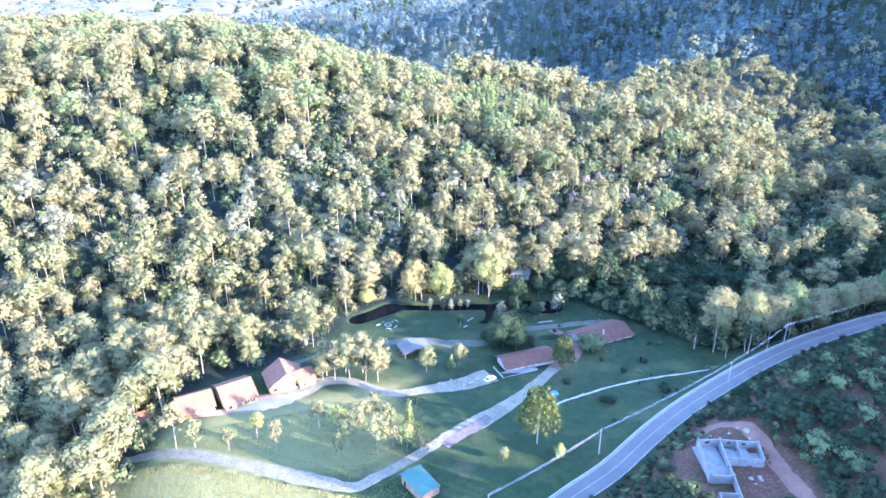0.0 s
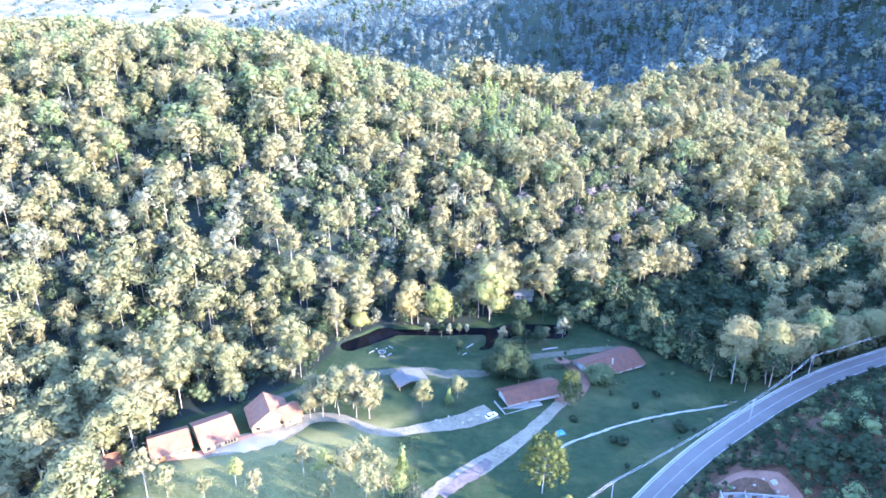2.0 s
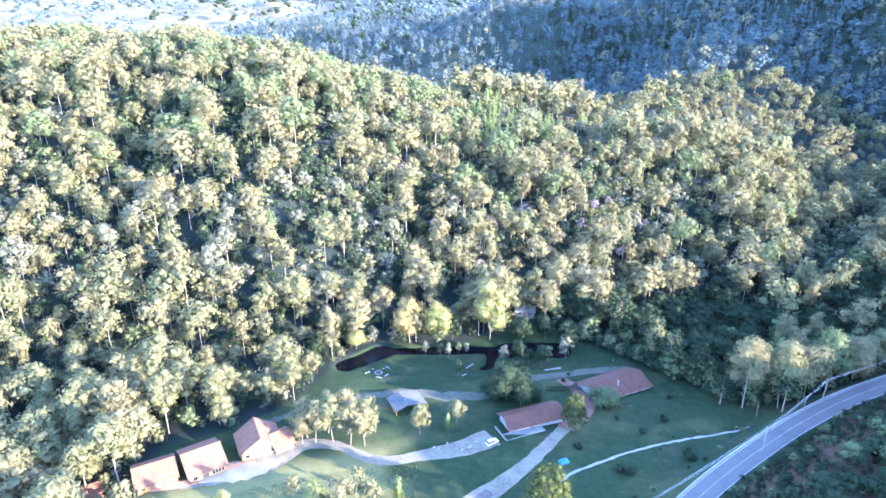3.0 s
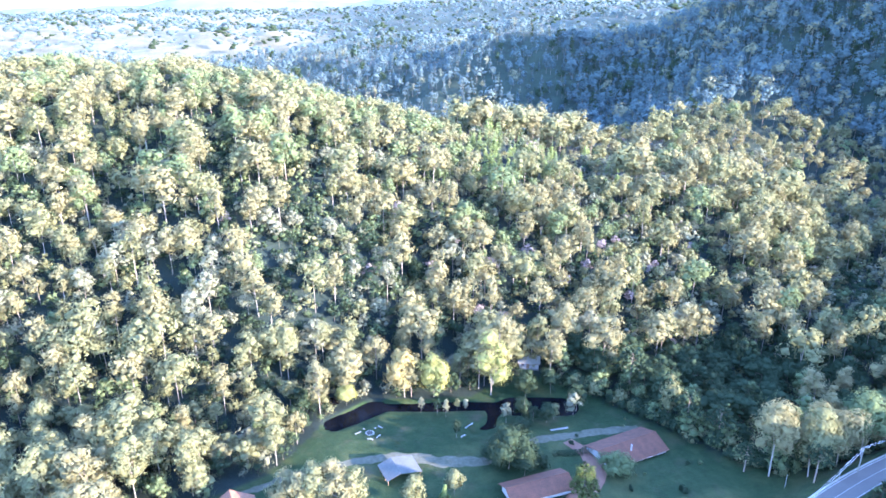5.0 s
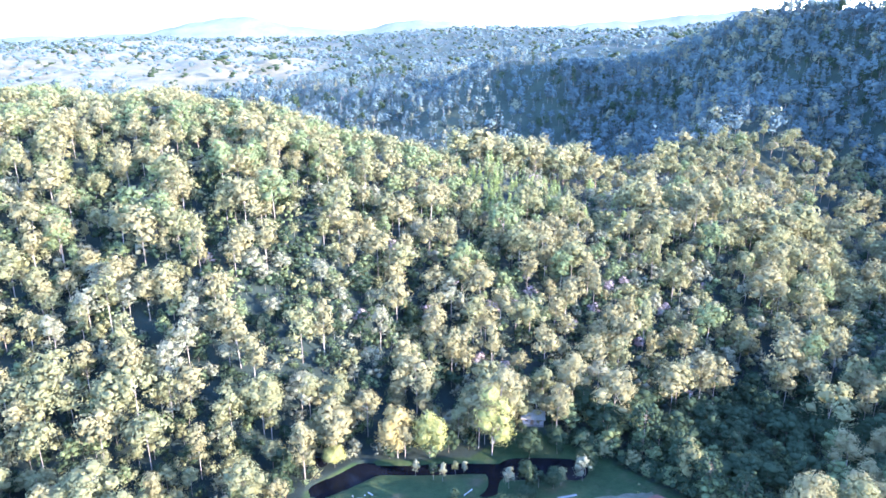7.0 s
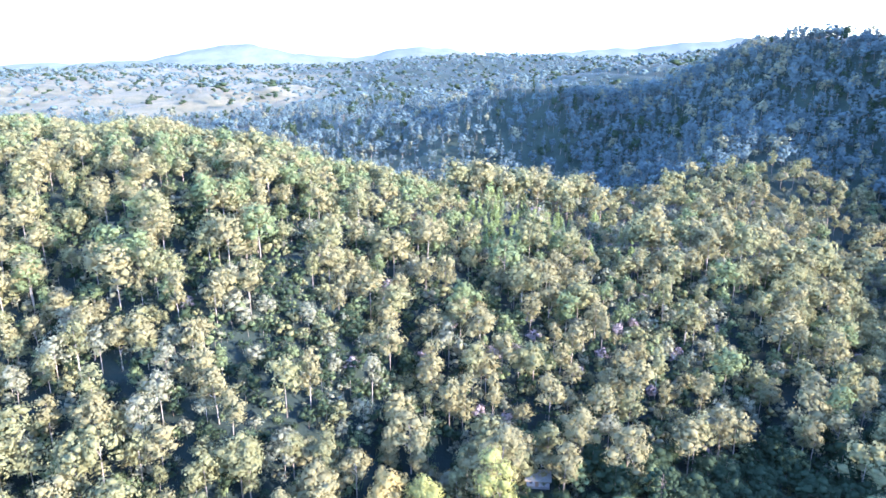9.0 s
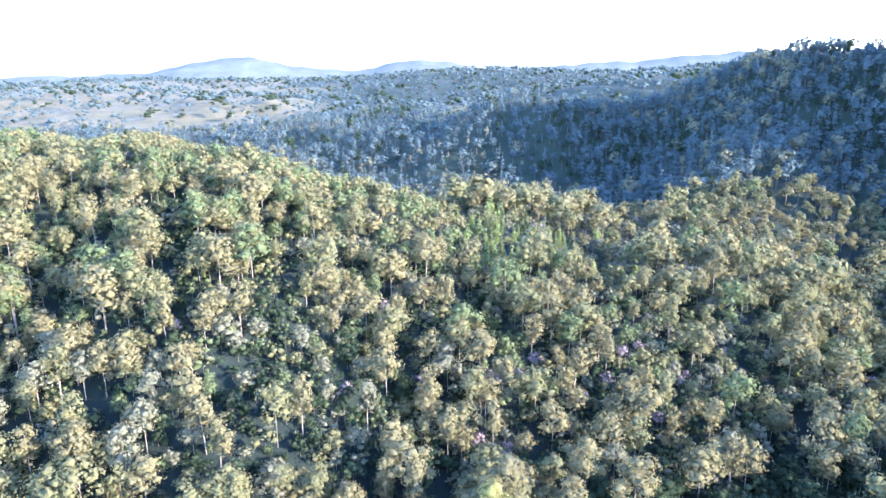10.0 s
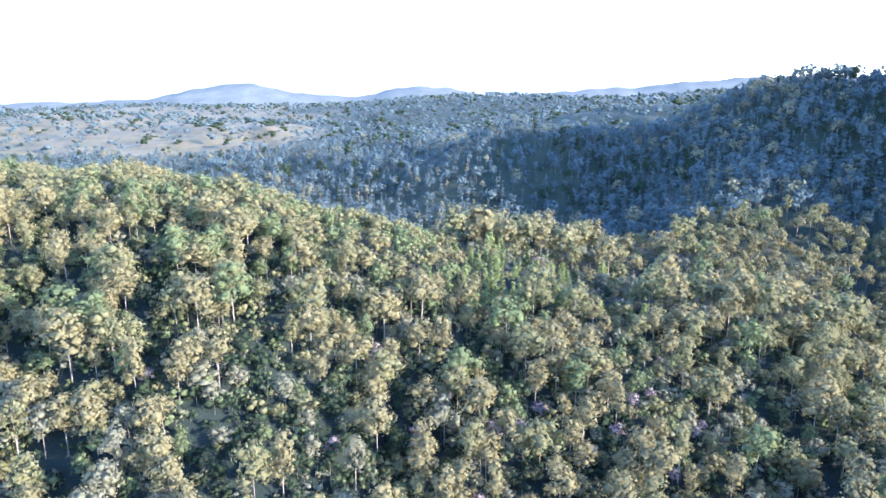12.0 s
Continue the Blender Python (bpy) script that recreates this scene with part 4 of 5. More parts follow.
def building_shell():
    s = root("unfinished_building", 77, 143, 0, "unfinished concrete building with bare walls and no roof", "building", z=12.0)
    M = lambda x0, y0, x1, y1: (pose(x0 - 77, y0 - 143, 0, 0, 0, math.degrees(math.atan2(y1 - y0, x1 - x0))), math.hypot(x1 - x0, y1 - y0))
    for (a, b), holes in ((((71.2, 153.2), (69.4, 139.2)), [(2, 3.2, 0.9, 2.1), (6, 7.2, 0.9, 2.1), (10, 11.2, 0.9, 2.1)]), (((77.2, 153.2), (75.6, 138.6)), [(9, 10, 0, 2.1)]), (((71.2, 153.2), (77.2, 153.2)), [(2.0, 3.4, 0.9, 2.1)]),
                          (((69.4, 139.2), (75.6, 138.6)), []), (((77.2, 153.2), (87.5, 152.0)), [(2, 3.2, 0.9, 2.1), (6, 7.2, 0.9, 2.1)]), (((87.5, 152.0), (86.2, 145.0)), []), (((86.2, 145.0), (76.4, 146.0)), [(3, 4.2, 0, 2.1)]),
                          (((75.6, 138.6), (74.4, 129.0)), []), (((74.4, 132.5), (69.5, 133.0)), []), (((69.5, 133.0), (69.0, 128.0)), []), (((81.5, 152.6), (80.7, 145.6)), [(2, 3, 0, 2.1)])):
        m, l = M(*a, *b)
        part("wall", wall_panel(bmesh.new(), m, l, 2.7, [h for h in holes if h[1] < l - 0.2], 0.2), CONCRETE, s)
    part("floor_slab", boxes((-7.2, -0.6, -4.2, 10.2, -0.5, 0.14)), CONCRETE, s)
    part("floor_slab", boxes((-0.2, 10.2, 2.6, 9.6, -0.5, 0.12)), CONCRETE, s)
    for x, y in ((-5.9, 10.3), (0.3, 10.3), (10.5, 9.0), (9.2, 2.1), (-7.5, -3.8), (-1.3, -4.3)):
        part("column", boxes((x - 0.15, x + 0.15, y - 0.15, y + 0.15, -0.3, 3.3)), CONCRETE, s)
    rng = np.random.RandomState(4)
    for k in range(10):
        x, y, r = 70 + rng.uniform(-1, 17), 157 + rng.uniform(-2, 2), rng.uniform(0.3, 0.9)
        if k > 5:
            x, y = 80 + rng.uniform(-2, 4), 140 + rng.uniform(-2, 2)
        stone(x, y, r, "heap of pale building rubble", CONCRETE)


building_shell()


# ---------------------------------------------------------------- poles, cables, small things
POLES = [(11.5, 133.0), (45.4, 158.4), (95.3, 191.2), (123.5, 213.0), (186, 243)]
POLE_H = 8.6


def utility_pole(x, y, turn):
    p = root("utility_pole", x, y, turn, "pale concrete utility pole with a crossarm", "pole", "poles along the road")
    part("pole", tubes(((0, 0, -0.8), (0, 0, POLE_H), 0.20, 0.13, 8)), CONCRETE_WHITE, p)
    arm = part("crossarm", boxes((-0.35, 0.35, -0.07, 0.07, POLE_H - 0.45, POLE_H - 0.3)), WOOD, p)
    for k in (-0.24, 0.24):
        part("insulator", tubes(((k, 0, POLE_H - 0.3), (k, 0, POLE_H - 0.02), 0.07, 0.05, 6)), WHITE, arm)
    return p


def cable(a, b, sag, r=0.03):
    n = 14
    pts = [Vector(a).lerp(Vector(b), k / n) - Vector((0, 0, sag * 4 * (k / n) * (1 - k / n))) for k in range(n + 1)]
    bm = bmesh.new()
    for p, q in zip(pts, pts[1:]):
        tube(bm, p, q, r, r, 5)
    me = bpy.data.meshes.new("power_cable")
    bm.to_mesh(me)
    bm.free()
    me.materials.append(METAL)
    return tagged(new("power_cable", me), "sunlit overhead power cable between the poles", "cable", "cables along the road")


def build_line():
    tops = []
    for k, (x, y) in enumerate(POLES):
        a, b = POLES[max(0, k - 1)], POLES[min(len(POLES) - 1, k + 1)]
        turn = math.degrees(math.atan2(b[1] - a[1], b[0] - a[0])) - 90
        utility_pole(x, y, turn)
        m = pose(x, y, ground_z(x, y), 0, 0, turn)
        tops.append([m @ Vector((o, 0, POLE_H)) for o in (-0.24, 0.24)])
    for t0, t1 in zip(tops, tops[1:]):
        for a, b in zip(t0, t1):
            cable(a, b, 0.8)
    for x, y in ((104, 214.2), (116, 209.5)):
        p = root("post", x, y, 0, "short white post on the grass verge", "post", "white posts")
        part("shaft", tubes(((0, 0, -0.4), (0, 0, 4.2), 0.10, 0.08, 8)), WHITE, p)
        part("cap", tubes(((0, 0, 4.2), (0, 0, 4.4), 0.16, 0.12, 8)), WHITE, p)


build_line()


def car(x, y, turn):
    c = root("car", x, y, turn, "white hatchback car parked on gravel", "car")
    prof = [(-2.05, 0.35), (-2.1, 0.75), (-1.95, 0.98), (-1.1, 1.02), (-0.9, 1.05), (1.0, 1.05), (1.75, 0.92), (2.08, 0.75), (2.1, 0.35)]
    bm = bmesh.new()
    rows = [[bm.verts.new((px_, s * w, pz)) for px_, pz in prof] for s, w in ((-1, 0.84), (1, 0.84))]
    bm.faces.new(rows[0]), bm.faces.new(rows[1][::-1])
    for i in range(len(prof)):
        j = (i + 1) % len(prof)
        bm.faces.new((rows[0][i], rows[1][i], rows[1][j], rows[0][j]))
    bmesh.ops.recalc_face_normals(bm, faces=bm.faces)
    bmesh.ops.bevel(bm, geom=bm.edges[:], offset=0.06, segments=2, affect="EDGES")
    body = part("body", bm, CAR_WHITE, c)
    cab = bmesh.new()
    lo = [(-1.85, 1.0), (1.05, 1.0)]
    hi = [(-1.45, 1.46), (0.35, 1.48)]
    v = [cab.verts.new((px_, s * w, pz)) for s in (-1, 1) for (px_, pz), w in ((lo[0], 0.78), (lo[1], 0.78), (hi[1], 0.62), (hi[0], 0.62))]
    for f in ((0, 1, 2, 3), (7, 6, 5, 4), (0, 4, 5, 1), (1, 5, 6, 2), (3, 2, 6, 7), (0, 3, 7, 4)):
        cab.faces.new([v[i] for i in f])
    bmesh.ops.recalc_face_normals(cab, faces=cab.faces)
    part("window_band", cab, GLASS, c, "dark tinted windows")
    part("roof", boxes((-1.4, 0.3, -0.6, 0.6, 1.47, 1.52)), CAR_WHITE, c)
    for s in (-1, 1):
        part("pillar", boxes((-0.55, -0.42, s * 0.66 - 0.05, s * 0.66 + 0.08, 1.0, 1.47)), CAR_WHITE, c)
        part("headlight", boxes((1.98, 2.09, s * 0.6 - 0.18, s * 0.6 + 0.18, 0.66, 0.80)), WHITE, body)
        part("tail_light", boxes((-2.11, -2.02, s * 0.62 - 0.14, s * 0.62 + 0.14, 0.72, 0.92)), TILE, body)
        for px_ in (-1.3, 1.3):
            wheel = part("wheel", tubes(((px_, s * 0.70, 0.31), (px_, s * 0.88, 0.31), 0.31, 0.31, 14)), RUBBER, c)
            part("rim", tubes(((px_, s * 0.86, 0.31), (px_, s * 0.90, 0.31), 0.19, 0.17, 10)), METAL, wheel)
    return c


car(16.6, 200.6, 35)


def bench(x, y, turn, length=2.1):
    b = root("bench", x, y, turn, "long white bench on the lawn", "bench", "benches on the lawn")
    part("seat", boxes((-length / 2, length / 2, -0.19, 0.19, 0.40, 0.47)), WHITE, b)
    for s in (-1, 1):
        part("leg", boxes((s * (length / 2 - 0.3) - 0.08, s * (length / 2 - 0.3) + 0.08, -0.15, 0.15, -0.1, 0.40)), CONCRETE, b)
    return b


for a in ((-26.6, 244.2, 40), (-19.4, 248.2, -40), (-19.4, 242.4, 55), (-22.0, 240.6, -15), (11.4, 249.0, 48, 4.0), (9.2, 242.4, 40)):
    bench(*a)


def fire_ring():
    f = root("fire_pit", -22.6, 244.8, 0, "round stone fire pit on the lawn", "fire pit")
    rng = np.random.RandomState(8)
    for k in range(12):
        g = k / 12 * 2 * np.pi
        bm = bmesh.new()
        bmesh.ops.create_icosphere(bm, subdivisions=1, radius=0.26)
        for v in bm.verts:
            v.co *= 1 + rng.uniform(-0.15, 0.15)
            v.co += Vector((1.35 * math.cos(g), 1.35 * math.sin(g), 0.12))
        part("stone", bm, STONE, f)
    part("ash_bed", tubes(((0, 0, -0.2), (0, 0, 0.06), 1.1, 1.1, 14)), RUBBER, f)
    for k in range(5):
        g = rng.uniform(0, 6.28)
        stone(-22.6 + 3.4 * math.cos(g), 244.8 + 3.4 * math.sin(g), 0.3, "grey stone seat by the fire pit", STONE, "stone")


fire_ring()


def tarp_heap():
    t = root("tarpaulin_heap", 37.5, 191.8, 20, "blue tarpaulin over a low heap on grass", "tarpaulin")
    bm = bmesh.new()
    bmesh.ops.create_grid(bm, x_segments=8, y_segments=6, size=1)
    rng = np.random.RandomState(3)
    for v in bm.verts:
        r = max(abs(v.co.x), abs(v.co.y))
        v.co = Vector((v.co.x * 1.5, v.co.y * 1.1, 0.9 * (1 - r**3) + rng.uniform(0, 0.12)))
    bmesh.ops.solidify(bm, geom=bm.faces, thickness=0.04)
    part("sheet", bm, TARP, t)


tarp_heap()
for k, (x, y) in enumerate(((40.5, 246.9), (42.6, 247.5), (44.4, 248.0))):
    p = root("plank_pile", x, y, 15, "grey weathered planks lying on the grass", "planks", "planks by the track")
    for j in range(3):
        part("plank", boxes((-1.2, 1.2, -0.45 + 0.3 * j, -0.2 + 0.3 * j, 0.0, 0.12)), CONCRETE, p)
rng_s = np.random.RandomState(21)
for k in range(9):
    stone(3 + rng_s.uniform(-5, 11), 199.5 + rng_s.uniform(-2.5, 3.5), rng_s.uniform(0.25, 0.5), "grey boulder edging the parking place", STONE, "stone")


# ---------------------------------------------------------------- single trees round the houses
# x, y, height, crown radius, habit, leaf, blades
NEAR_TREES = [
    ("tree", -5.9, 205.7, 11.3, 3.6, "round", "olive", "olive tree with a sunlit crown near the drive", 900),
    ("tree", 5.8, 212.0, 9.6, 3.2, "round", "olive", "small olive-green tree near the pavilion", 700),
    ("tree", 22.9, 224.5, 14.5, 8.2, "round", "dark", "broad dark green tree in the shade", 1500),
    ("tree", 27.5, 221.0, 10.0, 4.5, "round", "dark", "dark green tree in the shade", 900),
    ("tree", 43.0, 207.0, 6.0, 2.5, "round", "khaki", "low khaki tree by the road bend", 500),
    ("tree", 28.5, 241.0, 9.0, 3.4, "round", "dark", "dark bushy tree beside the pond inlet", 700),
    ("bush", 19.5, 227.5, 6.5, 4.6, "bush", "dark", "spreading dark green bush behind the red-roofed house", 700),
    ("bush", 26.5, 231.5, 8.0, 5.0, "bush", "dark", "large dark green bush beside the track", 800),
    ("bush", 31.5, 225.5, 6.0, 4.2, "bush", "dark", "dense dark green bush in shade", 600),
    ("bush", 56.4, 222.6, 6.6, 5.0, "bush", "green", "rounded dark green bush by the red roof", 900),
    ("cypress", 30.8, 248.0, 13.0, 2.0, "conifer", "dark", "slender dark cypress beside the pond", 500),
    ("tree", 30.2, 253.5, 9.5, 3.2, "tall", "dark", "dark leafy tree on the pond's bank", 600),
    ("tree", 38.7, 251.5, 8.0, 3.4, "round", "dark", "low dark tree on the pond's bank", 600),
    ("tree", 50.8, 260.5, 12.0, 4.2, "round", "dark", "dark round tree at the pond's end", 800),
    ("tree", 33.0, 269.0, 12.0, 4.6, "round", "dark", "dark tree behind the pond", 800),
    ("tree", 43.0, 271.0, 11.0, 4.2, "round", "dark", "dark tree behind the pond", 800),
    ("bush", 55.7, 186.1, 2.6, 2.0, "bush", "dark", "dark rounded bush in the grass", 260),
    ("bush", 53.0, 187.8, 1.8, 1.4, "bush", "dark", "low dark bush in the grass", 200),
    ("bush", 75.3, 193.1, 2.8, 2.2, "bush", "dark", "dark rounded bush beside the footpath", 280),
    ("bush", 42.6, 198.6, 1.5, 1.3, "bush", "dark", "low dark bush in the grass", 160),
    ("bush", 65.0, 206.5, 1.4, 1.3, "bush", "dark", "low dark bush in the grass", 160),
    ("bush", 73.8, 213.5, 1.6, 1.4, "bush", "dark", "low dark bush in the grass", 160),
    ("tree", 34.0, 157.2, 5.2, 1.9, "round", "lime", "small yellow-green tree beside the road bank", 420),
    ("tree", 17.5, 156.1, 5.0, 1.7, "tall", "olive", "small olive tree in the grass", 380),
    ("conifer", -10.4, 172.9, 10.7, 1.9, "conifer", "pine", "small dark conifer on the grass", 450),
    ("conifer", 3.0, 208.0, 7.0, 1.6, "conifer", "pine", "small conifer near the drive", 350),
]
LAWN_TREES = [  # the loose group on the lit lawn
    (-22.0, 174.5, 12.5, 3.4), (-17.0, 169.5, 12.0, 3.2), (-38.4, 171.6, 12.0, 3.0), (-32.1, 170.2, 10.5, 3.2), (-25.1, 170.2, 13.0, 4.0), (-19.3, 159.5, 14.7, 4.2), (-14.9, 161.7, 9.0, 3.3),
    (-10.7, 160.9, 9.0, 3.2), (-6.0, 159.2, 7.4, 3.2), (-30.2, 157.3, 9.5, 1.9), (-64.0, 163.0, 8.6, 2.6), (-57.0, 168.7, 10.4, 2.3),
    (-49.0, 160.5, 13.2, 2.7), (-75.1, 165.5, 11.0, 3.8), (-81.5, 166.8, 18.0, 4.8), (-28.5, 163.0, 11.0, 3.0),
]
GROVE = [(-38.0, 200.8, 17.0, 4.6), (-32.6, 201.6, 18.5, 5.0), (-27.0, 200.0, 17.0, 4.6), (-41.2, 204.6, 15.5, 4.6), (-35.0, 206.5, 17.0, 5.0), (-28.5, 205.6, 18.0, 5.0), (-22.6, 199.4, 14.5, 4.0), (-23.4, 204.0, 15.5, 4.4), (-42.0, 200.6, 12.0, 3.6)]
ROADSIDE = [
    (101.6, 219.5, 28.5, 7.3), (112.5, 217.8, 25.0, 8.1), (122.5, 221.0, 20.5, 7.6), (131.7, 224.5, 21.0, 8.1), (142.1, 228.5, 18.6, 7.1), (155.9, 233.0, 17.0, 6.3),
    (166.0, 236.0, 16.0, 6.6), (106.5, 223.5, 22.0, 5.6), (136.8, 230.5, 18.0, 6.1), (149.5, 233.5, 17.5, 6.1), (117.5, 225.0, 18.0, 5.6), (176.0, 239.0, 17.0, 6.6), (186.5, 242.0, 18.0, 6.8),
]
POND_TREES = [  # beyond and along the water
    (-12.0, 268.5, 22.0, 6.6, "bush", "autumn", "golden-leaved tree on the pond's far bank"),
    (-1.2, 269.0, 20.5, 6.2, "bush", "lime", "yellow-green tree on the pond's far bank"),
    (20.2, 270.5, 29.0, 7.8, "bush", "lime", "tall bright yellow-green tree beside the pond"),
    (21.5, 277.0, 30.0, 7.5, "eucalypt", "khaki", "tall pale eucalyptus behind the pond"),
    (-33.0, 263.5, 8.0, 3.8, "round", "lime", "bright yellow-green small tree beside the pond"),
]
SHORE = [(-5.7, 258.6, 6.5, 1.5), (0.3, 256.6, 7.0, 1.7), (3.3, 255.4, 7.5, 1.4), (7.5, 259.6, 5.5, 1.3), (10.3, 259.8, 5.0, 1.2), (6.8, 241.9, 7.5, 1.9), (48.8, 255.8, 10.0, 3.4), (41.5, 253.5, 7.0, 2.4), (24.5, 251.5, 8.0, 2.6), (34.0, 252.0, 6.5, 2.4)]

for k, (name, x, y, h, r, style, leaf, label, count) in enumerate(NEAR_TREES):
    wood_and_leaves(name, x, y, h, r, style, leaf, label, 100 + k, int(count * 1.7), 0.30, BARK_DARK)
for k, (x, y, h, r) in enumerate(LAWN_TREES):
    wood_and_leaves("tree", x, y, h, r, "eucalypt", ("khaki", "olive", "khaki", "lime")[k % 4] if k % 5 else "olive", "slender pale-trunked tree with a thin crown on the lawn", 200 + k, 620, 0.24, BARK, "trees on the lawn", 0.55)
for k, (x, y, h, r) in enumerate(GROVE):
    wood_and_leaves("tree", x, y, h, r, "round", ("khaki", "olive", "khaki")[k % 3], "tall eucalyptus in a sunlit grove by the drive", 300 + k, 1300, 0.28, BARK, "grove by the drive")
for k, (x, y, h, r) in enumerate(ROADSIDE):
    wood_and_leaves("tree", x, y, h, r, ("tall", "eucalypt")[k % 3 == 0], ("khaki", "olive", "khaki", "green")[k % 4], "tall eucalyptus beside the road with a sunlit top", 400 + k, 3800, 0.33, BARK, "trees along the road")
rng_b = np.random.RandomState(55)
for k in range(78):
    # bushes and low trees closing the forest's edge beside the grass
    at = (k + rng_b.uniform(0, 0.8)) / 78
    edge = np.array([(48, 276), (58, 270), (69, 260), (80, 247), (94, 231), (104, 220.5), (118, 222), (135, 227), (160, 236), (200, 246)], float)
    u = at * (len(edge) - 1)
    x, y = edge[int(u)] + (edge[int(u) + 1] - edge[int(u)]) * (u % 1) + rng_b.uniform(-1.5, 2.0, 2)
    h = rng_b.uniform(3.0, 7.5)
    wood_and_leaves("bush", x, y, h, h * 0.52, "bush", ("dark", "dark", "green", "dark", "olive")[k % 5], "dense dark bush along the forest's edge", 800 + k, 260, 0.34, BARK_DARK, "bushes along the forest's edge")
for k, (x, y, h, r, style, leaf, label) in enumerate(POND_TREES):
    wood_and_leaves("tree", x, y, h, r, style, leaf, label, 500 + k, 2300, 0.34, BARK)
for k, (x, y, h, r) in enumerate(SHORE):
    wood_and_leaves("tree", x, y, h, r, "tall", ("grey", "dark", "grey", "olive")[k % 4], "thin pale sapling beside the pond", 600 + k, 220, 0.30, BARK, "saplings by the pond")


def araucaria(x, y, h, seed, label, leaf="dark", low=0.62, reach_of=0.30, tuft=0.085, count=520, bark=BARK_DARK):
    """A bare straight trunk with level tiers of branches, tufted at their ends."""
    rng = np.random.RandomState(seed)
    t = root("araucaria", x, y, rng.uniform(0, 360), label, "tree", "araucarias")
    part_of("trunk", stick((0, 0, -0.8), (0, 0, h), 0.26, 0.10, 7), bark, t)
    c, r, limbs = [], [], []
    for tier in range(5):
        z = h * (low + (0.96 - low) * tier / 4)
        n = (12 if reach_of > 0.31 else 9) - tier
        reach = reach_of * (1 - 0.13 * tier) * h
        for k in range(n):
            g = 2 * np.pi * (k + rng.uniform(-0.2, 0.2)) / n
            e = (reach * math.cos(g), reach * math.sin(g), z + rng.uniform(0.06, 0.14) * h)
            limbs.append(stick((0, 0, z), e, 0.07, 0.04, 3))
            c.append(e), r.append(tuft * h * rng.uniform(0.75, 1.2))
            if reach_of > 0.31 or tuft > 0.08:
                c.append((e[0] * 0.6, e[1] * 0.6, z + 0.07 * h)), r.append(tuft * h * 0.8)
    part_of("branches", join(limbs), bark, t)
    c, r = np.array(c), np.array(r)
    part_of("crown", join([clumps(rng, c, r, 0.8, 0.6, True), blades(leaves_on(rng, c, r, count, 0.17, 0.4, 0.8))]), LEAVES[leaf], t)


for k, (x, y, h) in enumerate(((110.5, 211.5, 12.5), (95.4, 222.5, 10.0), (84.0, 243.0, 15.0), (80.0, 252.0, 17.0), (92.0, 236.0, 14.0), (72.0, 270.0, 17.0))):
    araucaria(x, y, h, 700 + k, "araucaria with a bare trunk and tiered dark crown")


araucaria(28.2, 164.4, 17.5, 720, "broad araucaria with sunlit yellow-green tufts alone on the grass", "tuft", 0.38, 0.34, 0.088, 4800, BARK)
araucaria(43.0, 207.8, 11.5, 721, "araucaria with sunlit yellow-green tufts beside the red roof", "tuft", 0.38, 0.34, 0.088, 2600, BARK)


def hedge():
    rng = np.random.RandomState(9)
    h = root("hedge", 45.0, 232.6, 4, "clipped dark green hedge beside the track", "hedge")
    c = np.array([(x, rng.uniform(-0.5, 0.5), 0.7) for x in np.linspace(-6.5, 6.5, 16)])
    part_of("foliage", blades(leaves_on(rng, c, np.full(16, 1.15), 900, 0.22)), LEAVES["dark"], h)
    part_of("stems", join([stick((x, 0, -0.3), (x, 0, 1.0), 0.05, 0.03, 3) for x in np.linspace(-6, 6, 13)]), BARK_DARK, h)


hedge()


def shrub_spots():
    """Shrubs on the bank above the road, round the site, and dotted over the grass."""
    rng = np.random.RandomState(33)
    bank = []
    xs, ys = scatter(rng, 20, 190, 96, 250, 2.4)
    d, _, side = from_line(xs, ys, ROAD_LINE)
    yard = np.hypot((xs - 78) / 1.25, ys - 143)
    track = from_line(xs, ys, [(92, 100), (91, 138), (86, 160), (78, 164)])[0]
    keep = (side > 0) & (d > 4.7) & (d < 62) & (yard > 13.5) & (track > 4.0) & ((clumpy(xs, ys, 7) > 0.22) | (d < 16) | (ys > 172)) & ((rng.rand(xs.size) < 0.85) | (d < 14))
    for x, y, q in zip(xs[keep], ys[keep], d[keep]):
        big = q > 16 and rng.rand() < 0.30
        bank.append((x, y, rng.uniform(3.5, 7.0) if big else rng.uniform(1.5, 3.3), rng.uniform(1.0, 1.5), "round", ("dark", "green", "dark", "dark", "dark", "lime")[rng.randint(5 + (big and rng.rand() < 0.12))]))
    dots = []
    for x, y in zip(rng.uniform(-10, 105, 90), rng.uniform(160, 262, 90)):
        dd = from_line(np.array([x]), np.array([y]), ROAD_LINE)
        if dd[2][0] < 0 and dd[0][0] > 7 and x > 45 + (200 - y) * 0.35 and not (48 < x < 78 and 222 < y < 246):
            dots.append((x, y, rng.uniform(0.6, 1.8), 1.4, "round", ("dark", "green", "olive")[rng.randint(3)]))
    return bank, dots


def build_shrubs():
    shapes = stock(8, {"round": 0.50}, 130, 0.042, 0, 8, 5, 0.64)
    bank, dots = shrub_spots()
    plant("bank_shrubs", bank, shapes, "dense dark shrubs and small trees on the road bank", 12, BARK_DARK)
    rng = np.random.RandomState(77)
    for x, y, h, w, s, leaf in dots:
        wood_and_leaves("bush", x, y, h, h * 0.6, "bush", leaf, "low dark bush in the grass", rng.randint(9999), 90, 0.16, BARK_DARK, "bushes in the grass")


build_shrubs()


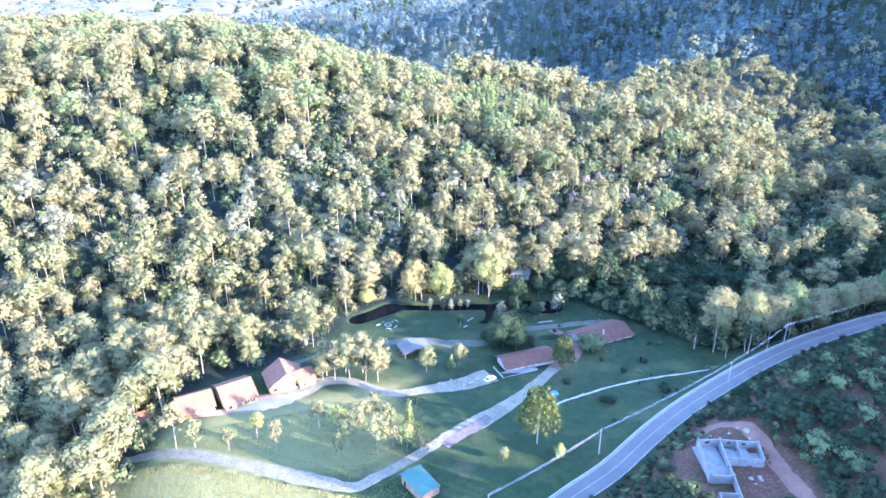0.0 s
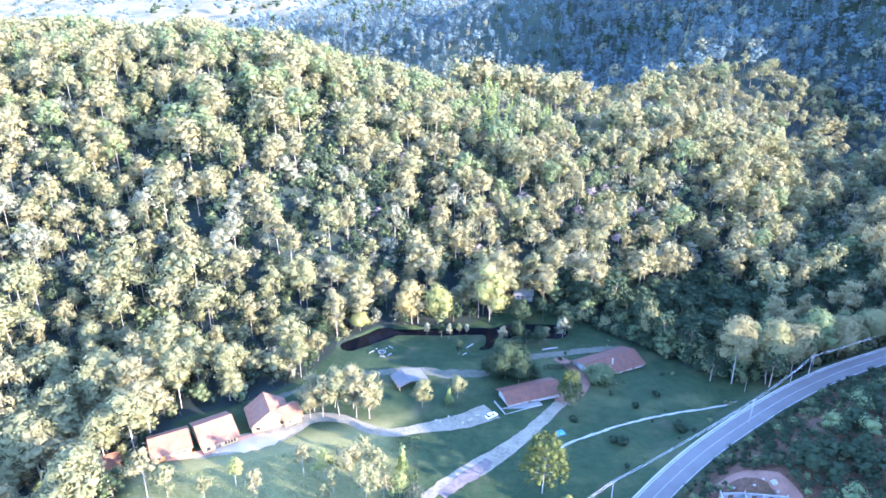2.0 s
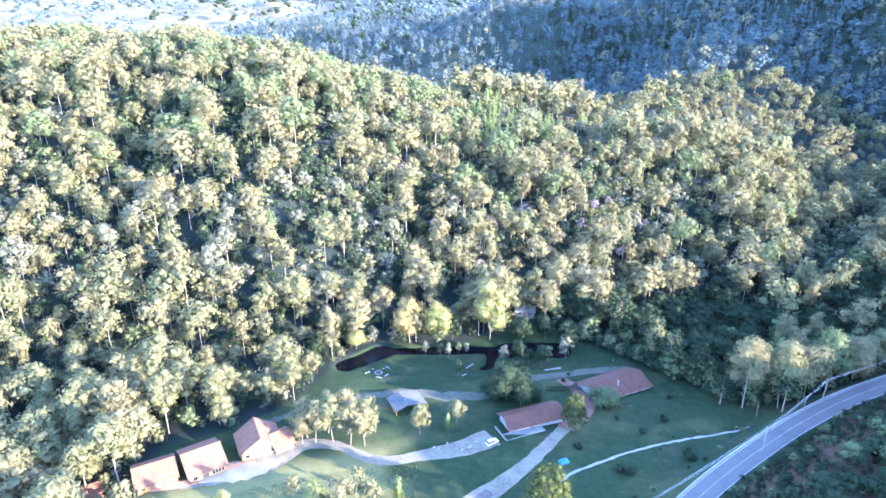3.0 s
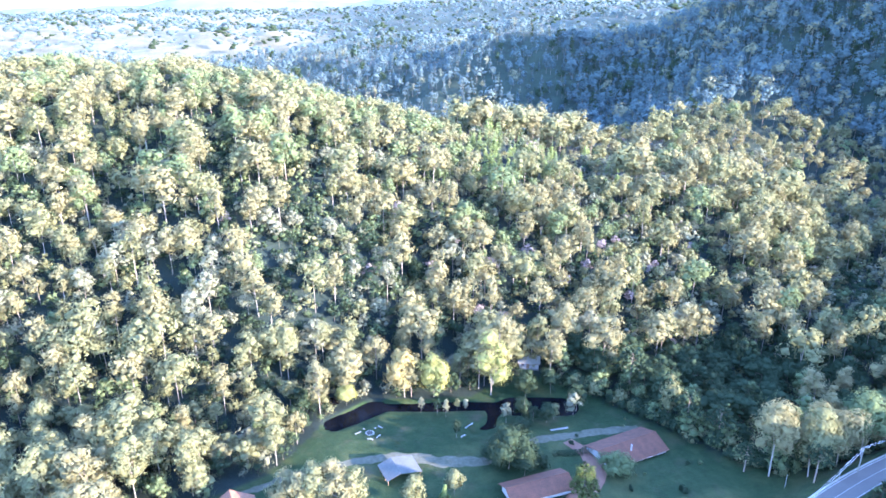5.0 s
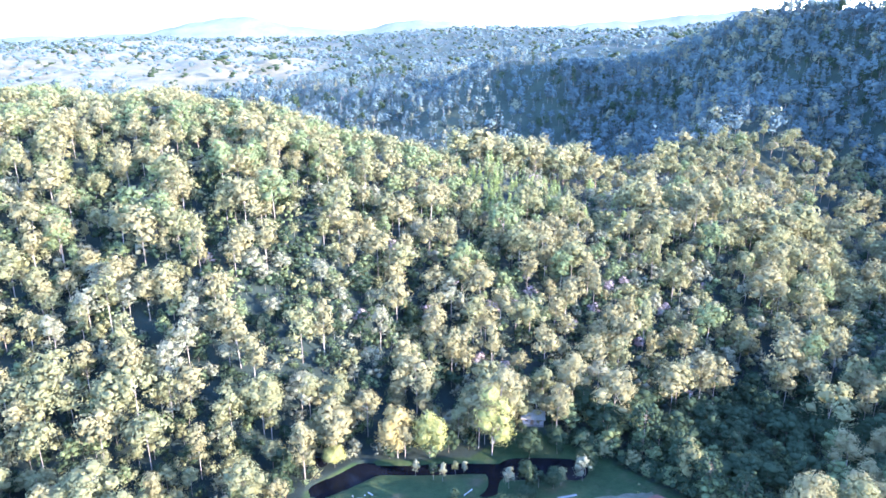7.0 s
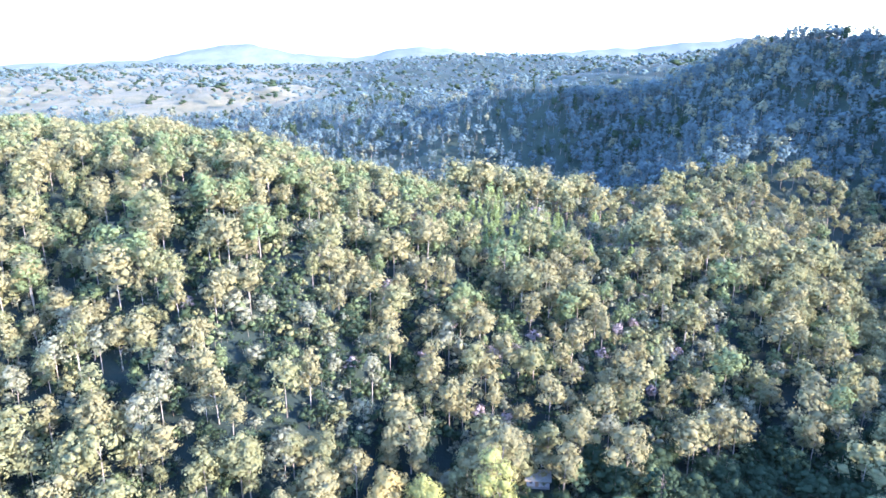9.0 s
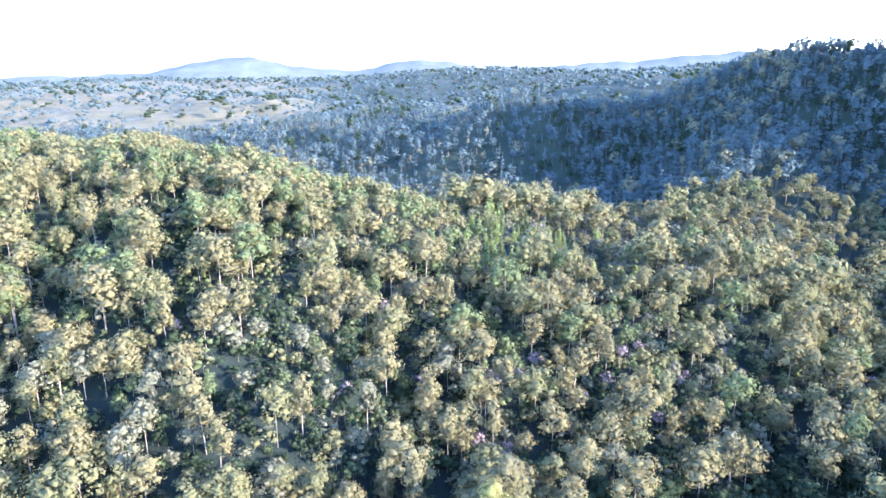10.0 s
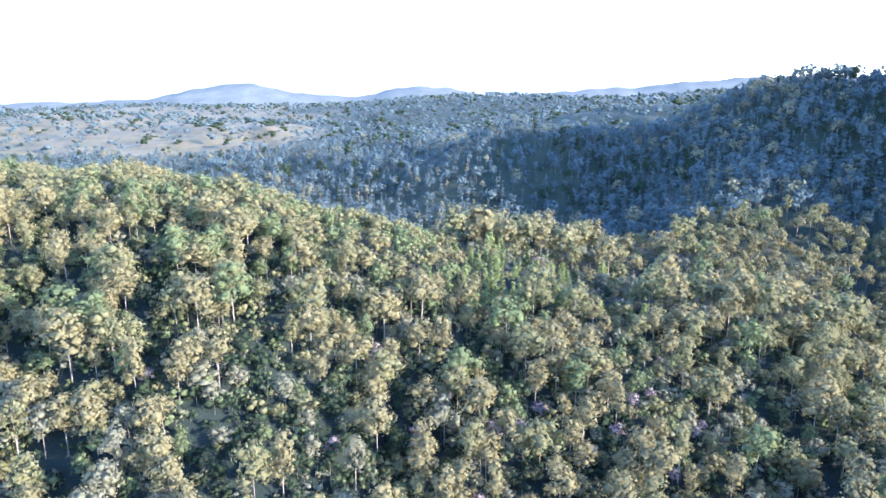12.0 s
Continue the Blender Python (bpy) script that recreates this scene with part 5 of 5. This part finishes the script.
def shadow_trees():
    """Tall unseen trees in a loose row on the slope beside the road, added so their shadows streak the lawn."""
    rng = np.random.RandomState(61)
    spots = []
    for k, v in enumerate((118.5, 120.5, 124.5, 126.5, 128.5, 132.5, 134.5, 139, 141)):
        u = 60 + rng.uniform(-6, 6)
        x, y = u * 0.891 + v * 0.454, -u * 0.454 + v * 0.891
        spots.append((x, y, rng.uniform(33, 36) - (2 if v > 130 else 0), 0.42, ("tall", "eucalypt")[k % 2], ("khaki", "olive", "green")[k % 3]))
    plant("shadow_trees", spots, stock(62, SHAPES, 500, 0.024, 3, 4), "unseen tall eucalyptus trees on the slope above the road, added for their shadows", 63)


shadow_trees()


def meadow_grass():
    """Tall dry grass in the sunny meadow below the gravel road, and tufts over the lawn."""
    rng = np.random.RandomState(71)
    n = 90000
    x, y = rng.uniform(-96, -6, n), rng.uniform(128, 190, n)
    lower = y < np.interp(x, [-100, -80, -58, -40, -25, -6], [162, 160, 152, 145.5, 141, 136])
    road = from_line(x, y, [(-100, 168), (-80.5, 164.5), (-58, 156.4), (-40, 149.7), (-25.4, 144.9), (-13.5, 153.1), (1, 167.4)])[0]
    # Pale lawn blades stand only on the sunlit part, brightening it by colour
    keep = (road > 3.0) & (lower | ((y < 184 + 0.25 * (x + 40)) & (rng.rand(n) < 0.5)))
    x, y, tall = x[keep], y[keep], np.where(lower[keep], 0.6, 0.28)
    g, m = rng.uniform(0, 6.28, len(x)), len(x)
    z, w, h = land(x, y), 0.12 * rng.uniform(0.6, 1.4, m), tall * rng.uniform(0.5, 1.3, m)
    a = np.c_[x - w * np.cos(g), y - w * np.sin(g), z - 0.05]
    b = np.c_[x + w * np.cos(g), y + w * np.sin(g), z - 0.05]
    c = np.c_[x + rng.normal(size=m) * 0.12, y + rng.normal(size=m) * 0.12, z + h]
    V = np.stack([a, b, c], 1).reshape(-1, 3)
    me = mesh_of("meadow_grass", V, np.arange(3 * m).reshape(-1, 3), [LEAVES["straw"], LEAVES["lawn"]], np.where(lower[keep], 0, 1))
    tagged(new("meadow_grass", me), "tall dry yellow-green meadow grass in sun", "grass", kind="stuff")


meadow_grass()


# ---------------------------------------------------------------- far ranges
# Distance haze put into the base colour, with a faint glow added
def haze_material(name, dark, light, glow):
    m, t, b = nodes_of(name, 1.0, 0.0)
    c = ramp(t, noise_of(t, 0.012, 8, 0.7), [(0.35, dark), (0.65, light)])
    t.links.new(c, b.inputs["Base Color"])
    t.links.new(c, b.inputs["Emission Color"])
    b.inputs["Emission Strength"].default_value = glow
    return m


def far_range(name, y, tops, mat, label, base=-60, depth=420, step=25):
    """A range of hills far off: a lumpy ridge with sloping flanks. tops: (x, height)."""
    xs = np.arange(tops[0][0], tops[-1][0] + 1, step)
    px_, pz = np.array(tops, float).T
    z = np.interp(xs, px_, pz)
    k = np.ones(9) / 9
    z = np.convolve(np.pad(z, 4, mode="edge"), k, "valid")
    z = z + 3.0 * np.sin(xs / 47.0) + 2.0 * np.sin(xs / 19.0 + 1) + np.random.RandomState(len(tops)).uniform(-2.0, 2.0, len(xs))
    rows = []
    for u in np.linspace(-1, 1, 9):
        rows.append(np.c_[xs, y + depth * u + 30 * np.sin(xs / 90 + 4 * u), base + (z - base) * (1 - abs(u) ** 1.4)])
    V, n = np.concatenate(rows), len(xs)
    F = [(r * n + i, r * n + i + 1, (r + 1) * n + i + 1, (r + 1) * n + i) for r in range(8) for i in range(n - 1)]
    return tagged(new(name, mesh_of(name, V, F, [mat], smooth_faces=True)), label, "backdrop", kind="structure")


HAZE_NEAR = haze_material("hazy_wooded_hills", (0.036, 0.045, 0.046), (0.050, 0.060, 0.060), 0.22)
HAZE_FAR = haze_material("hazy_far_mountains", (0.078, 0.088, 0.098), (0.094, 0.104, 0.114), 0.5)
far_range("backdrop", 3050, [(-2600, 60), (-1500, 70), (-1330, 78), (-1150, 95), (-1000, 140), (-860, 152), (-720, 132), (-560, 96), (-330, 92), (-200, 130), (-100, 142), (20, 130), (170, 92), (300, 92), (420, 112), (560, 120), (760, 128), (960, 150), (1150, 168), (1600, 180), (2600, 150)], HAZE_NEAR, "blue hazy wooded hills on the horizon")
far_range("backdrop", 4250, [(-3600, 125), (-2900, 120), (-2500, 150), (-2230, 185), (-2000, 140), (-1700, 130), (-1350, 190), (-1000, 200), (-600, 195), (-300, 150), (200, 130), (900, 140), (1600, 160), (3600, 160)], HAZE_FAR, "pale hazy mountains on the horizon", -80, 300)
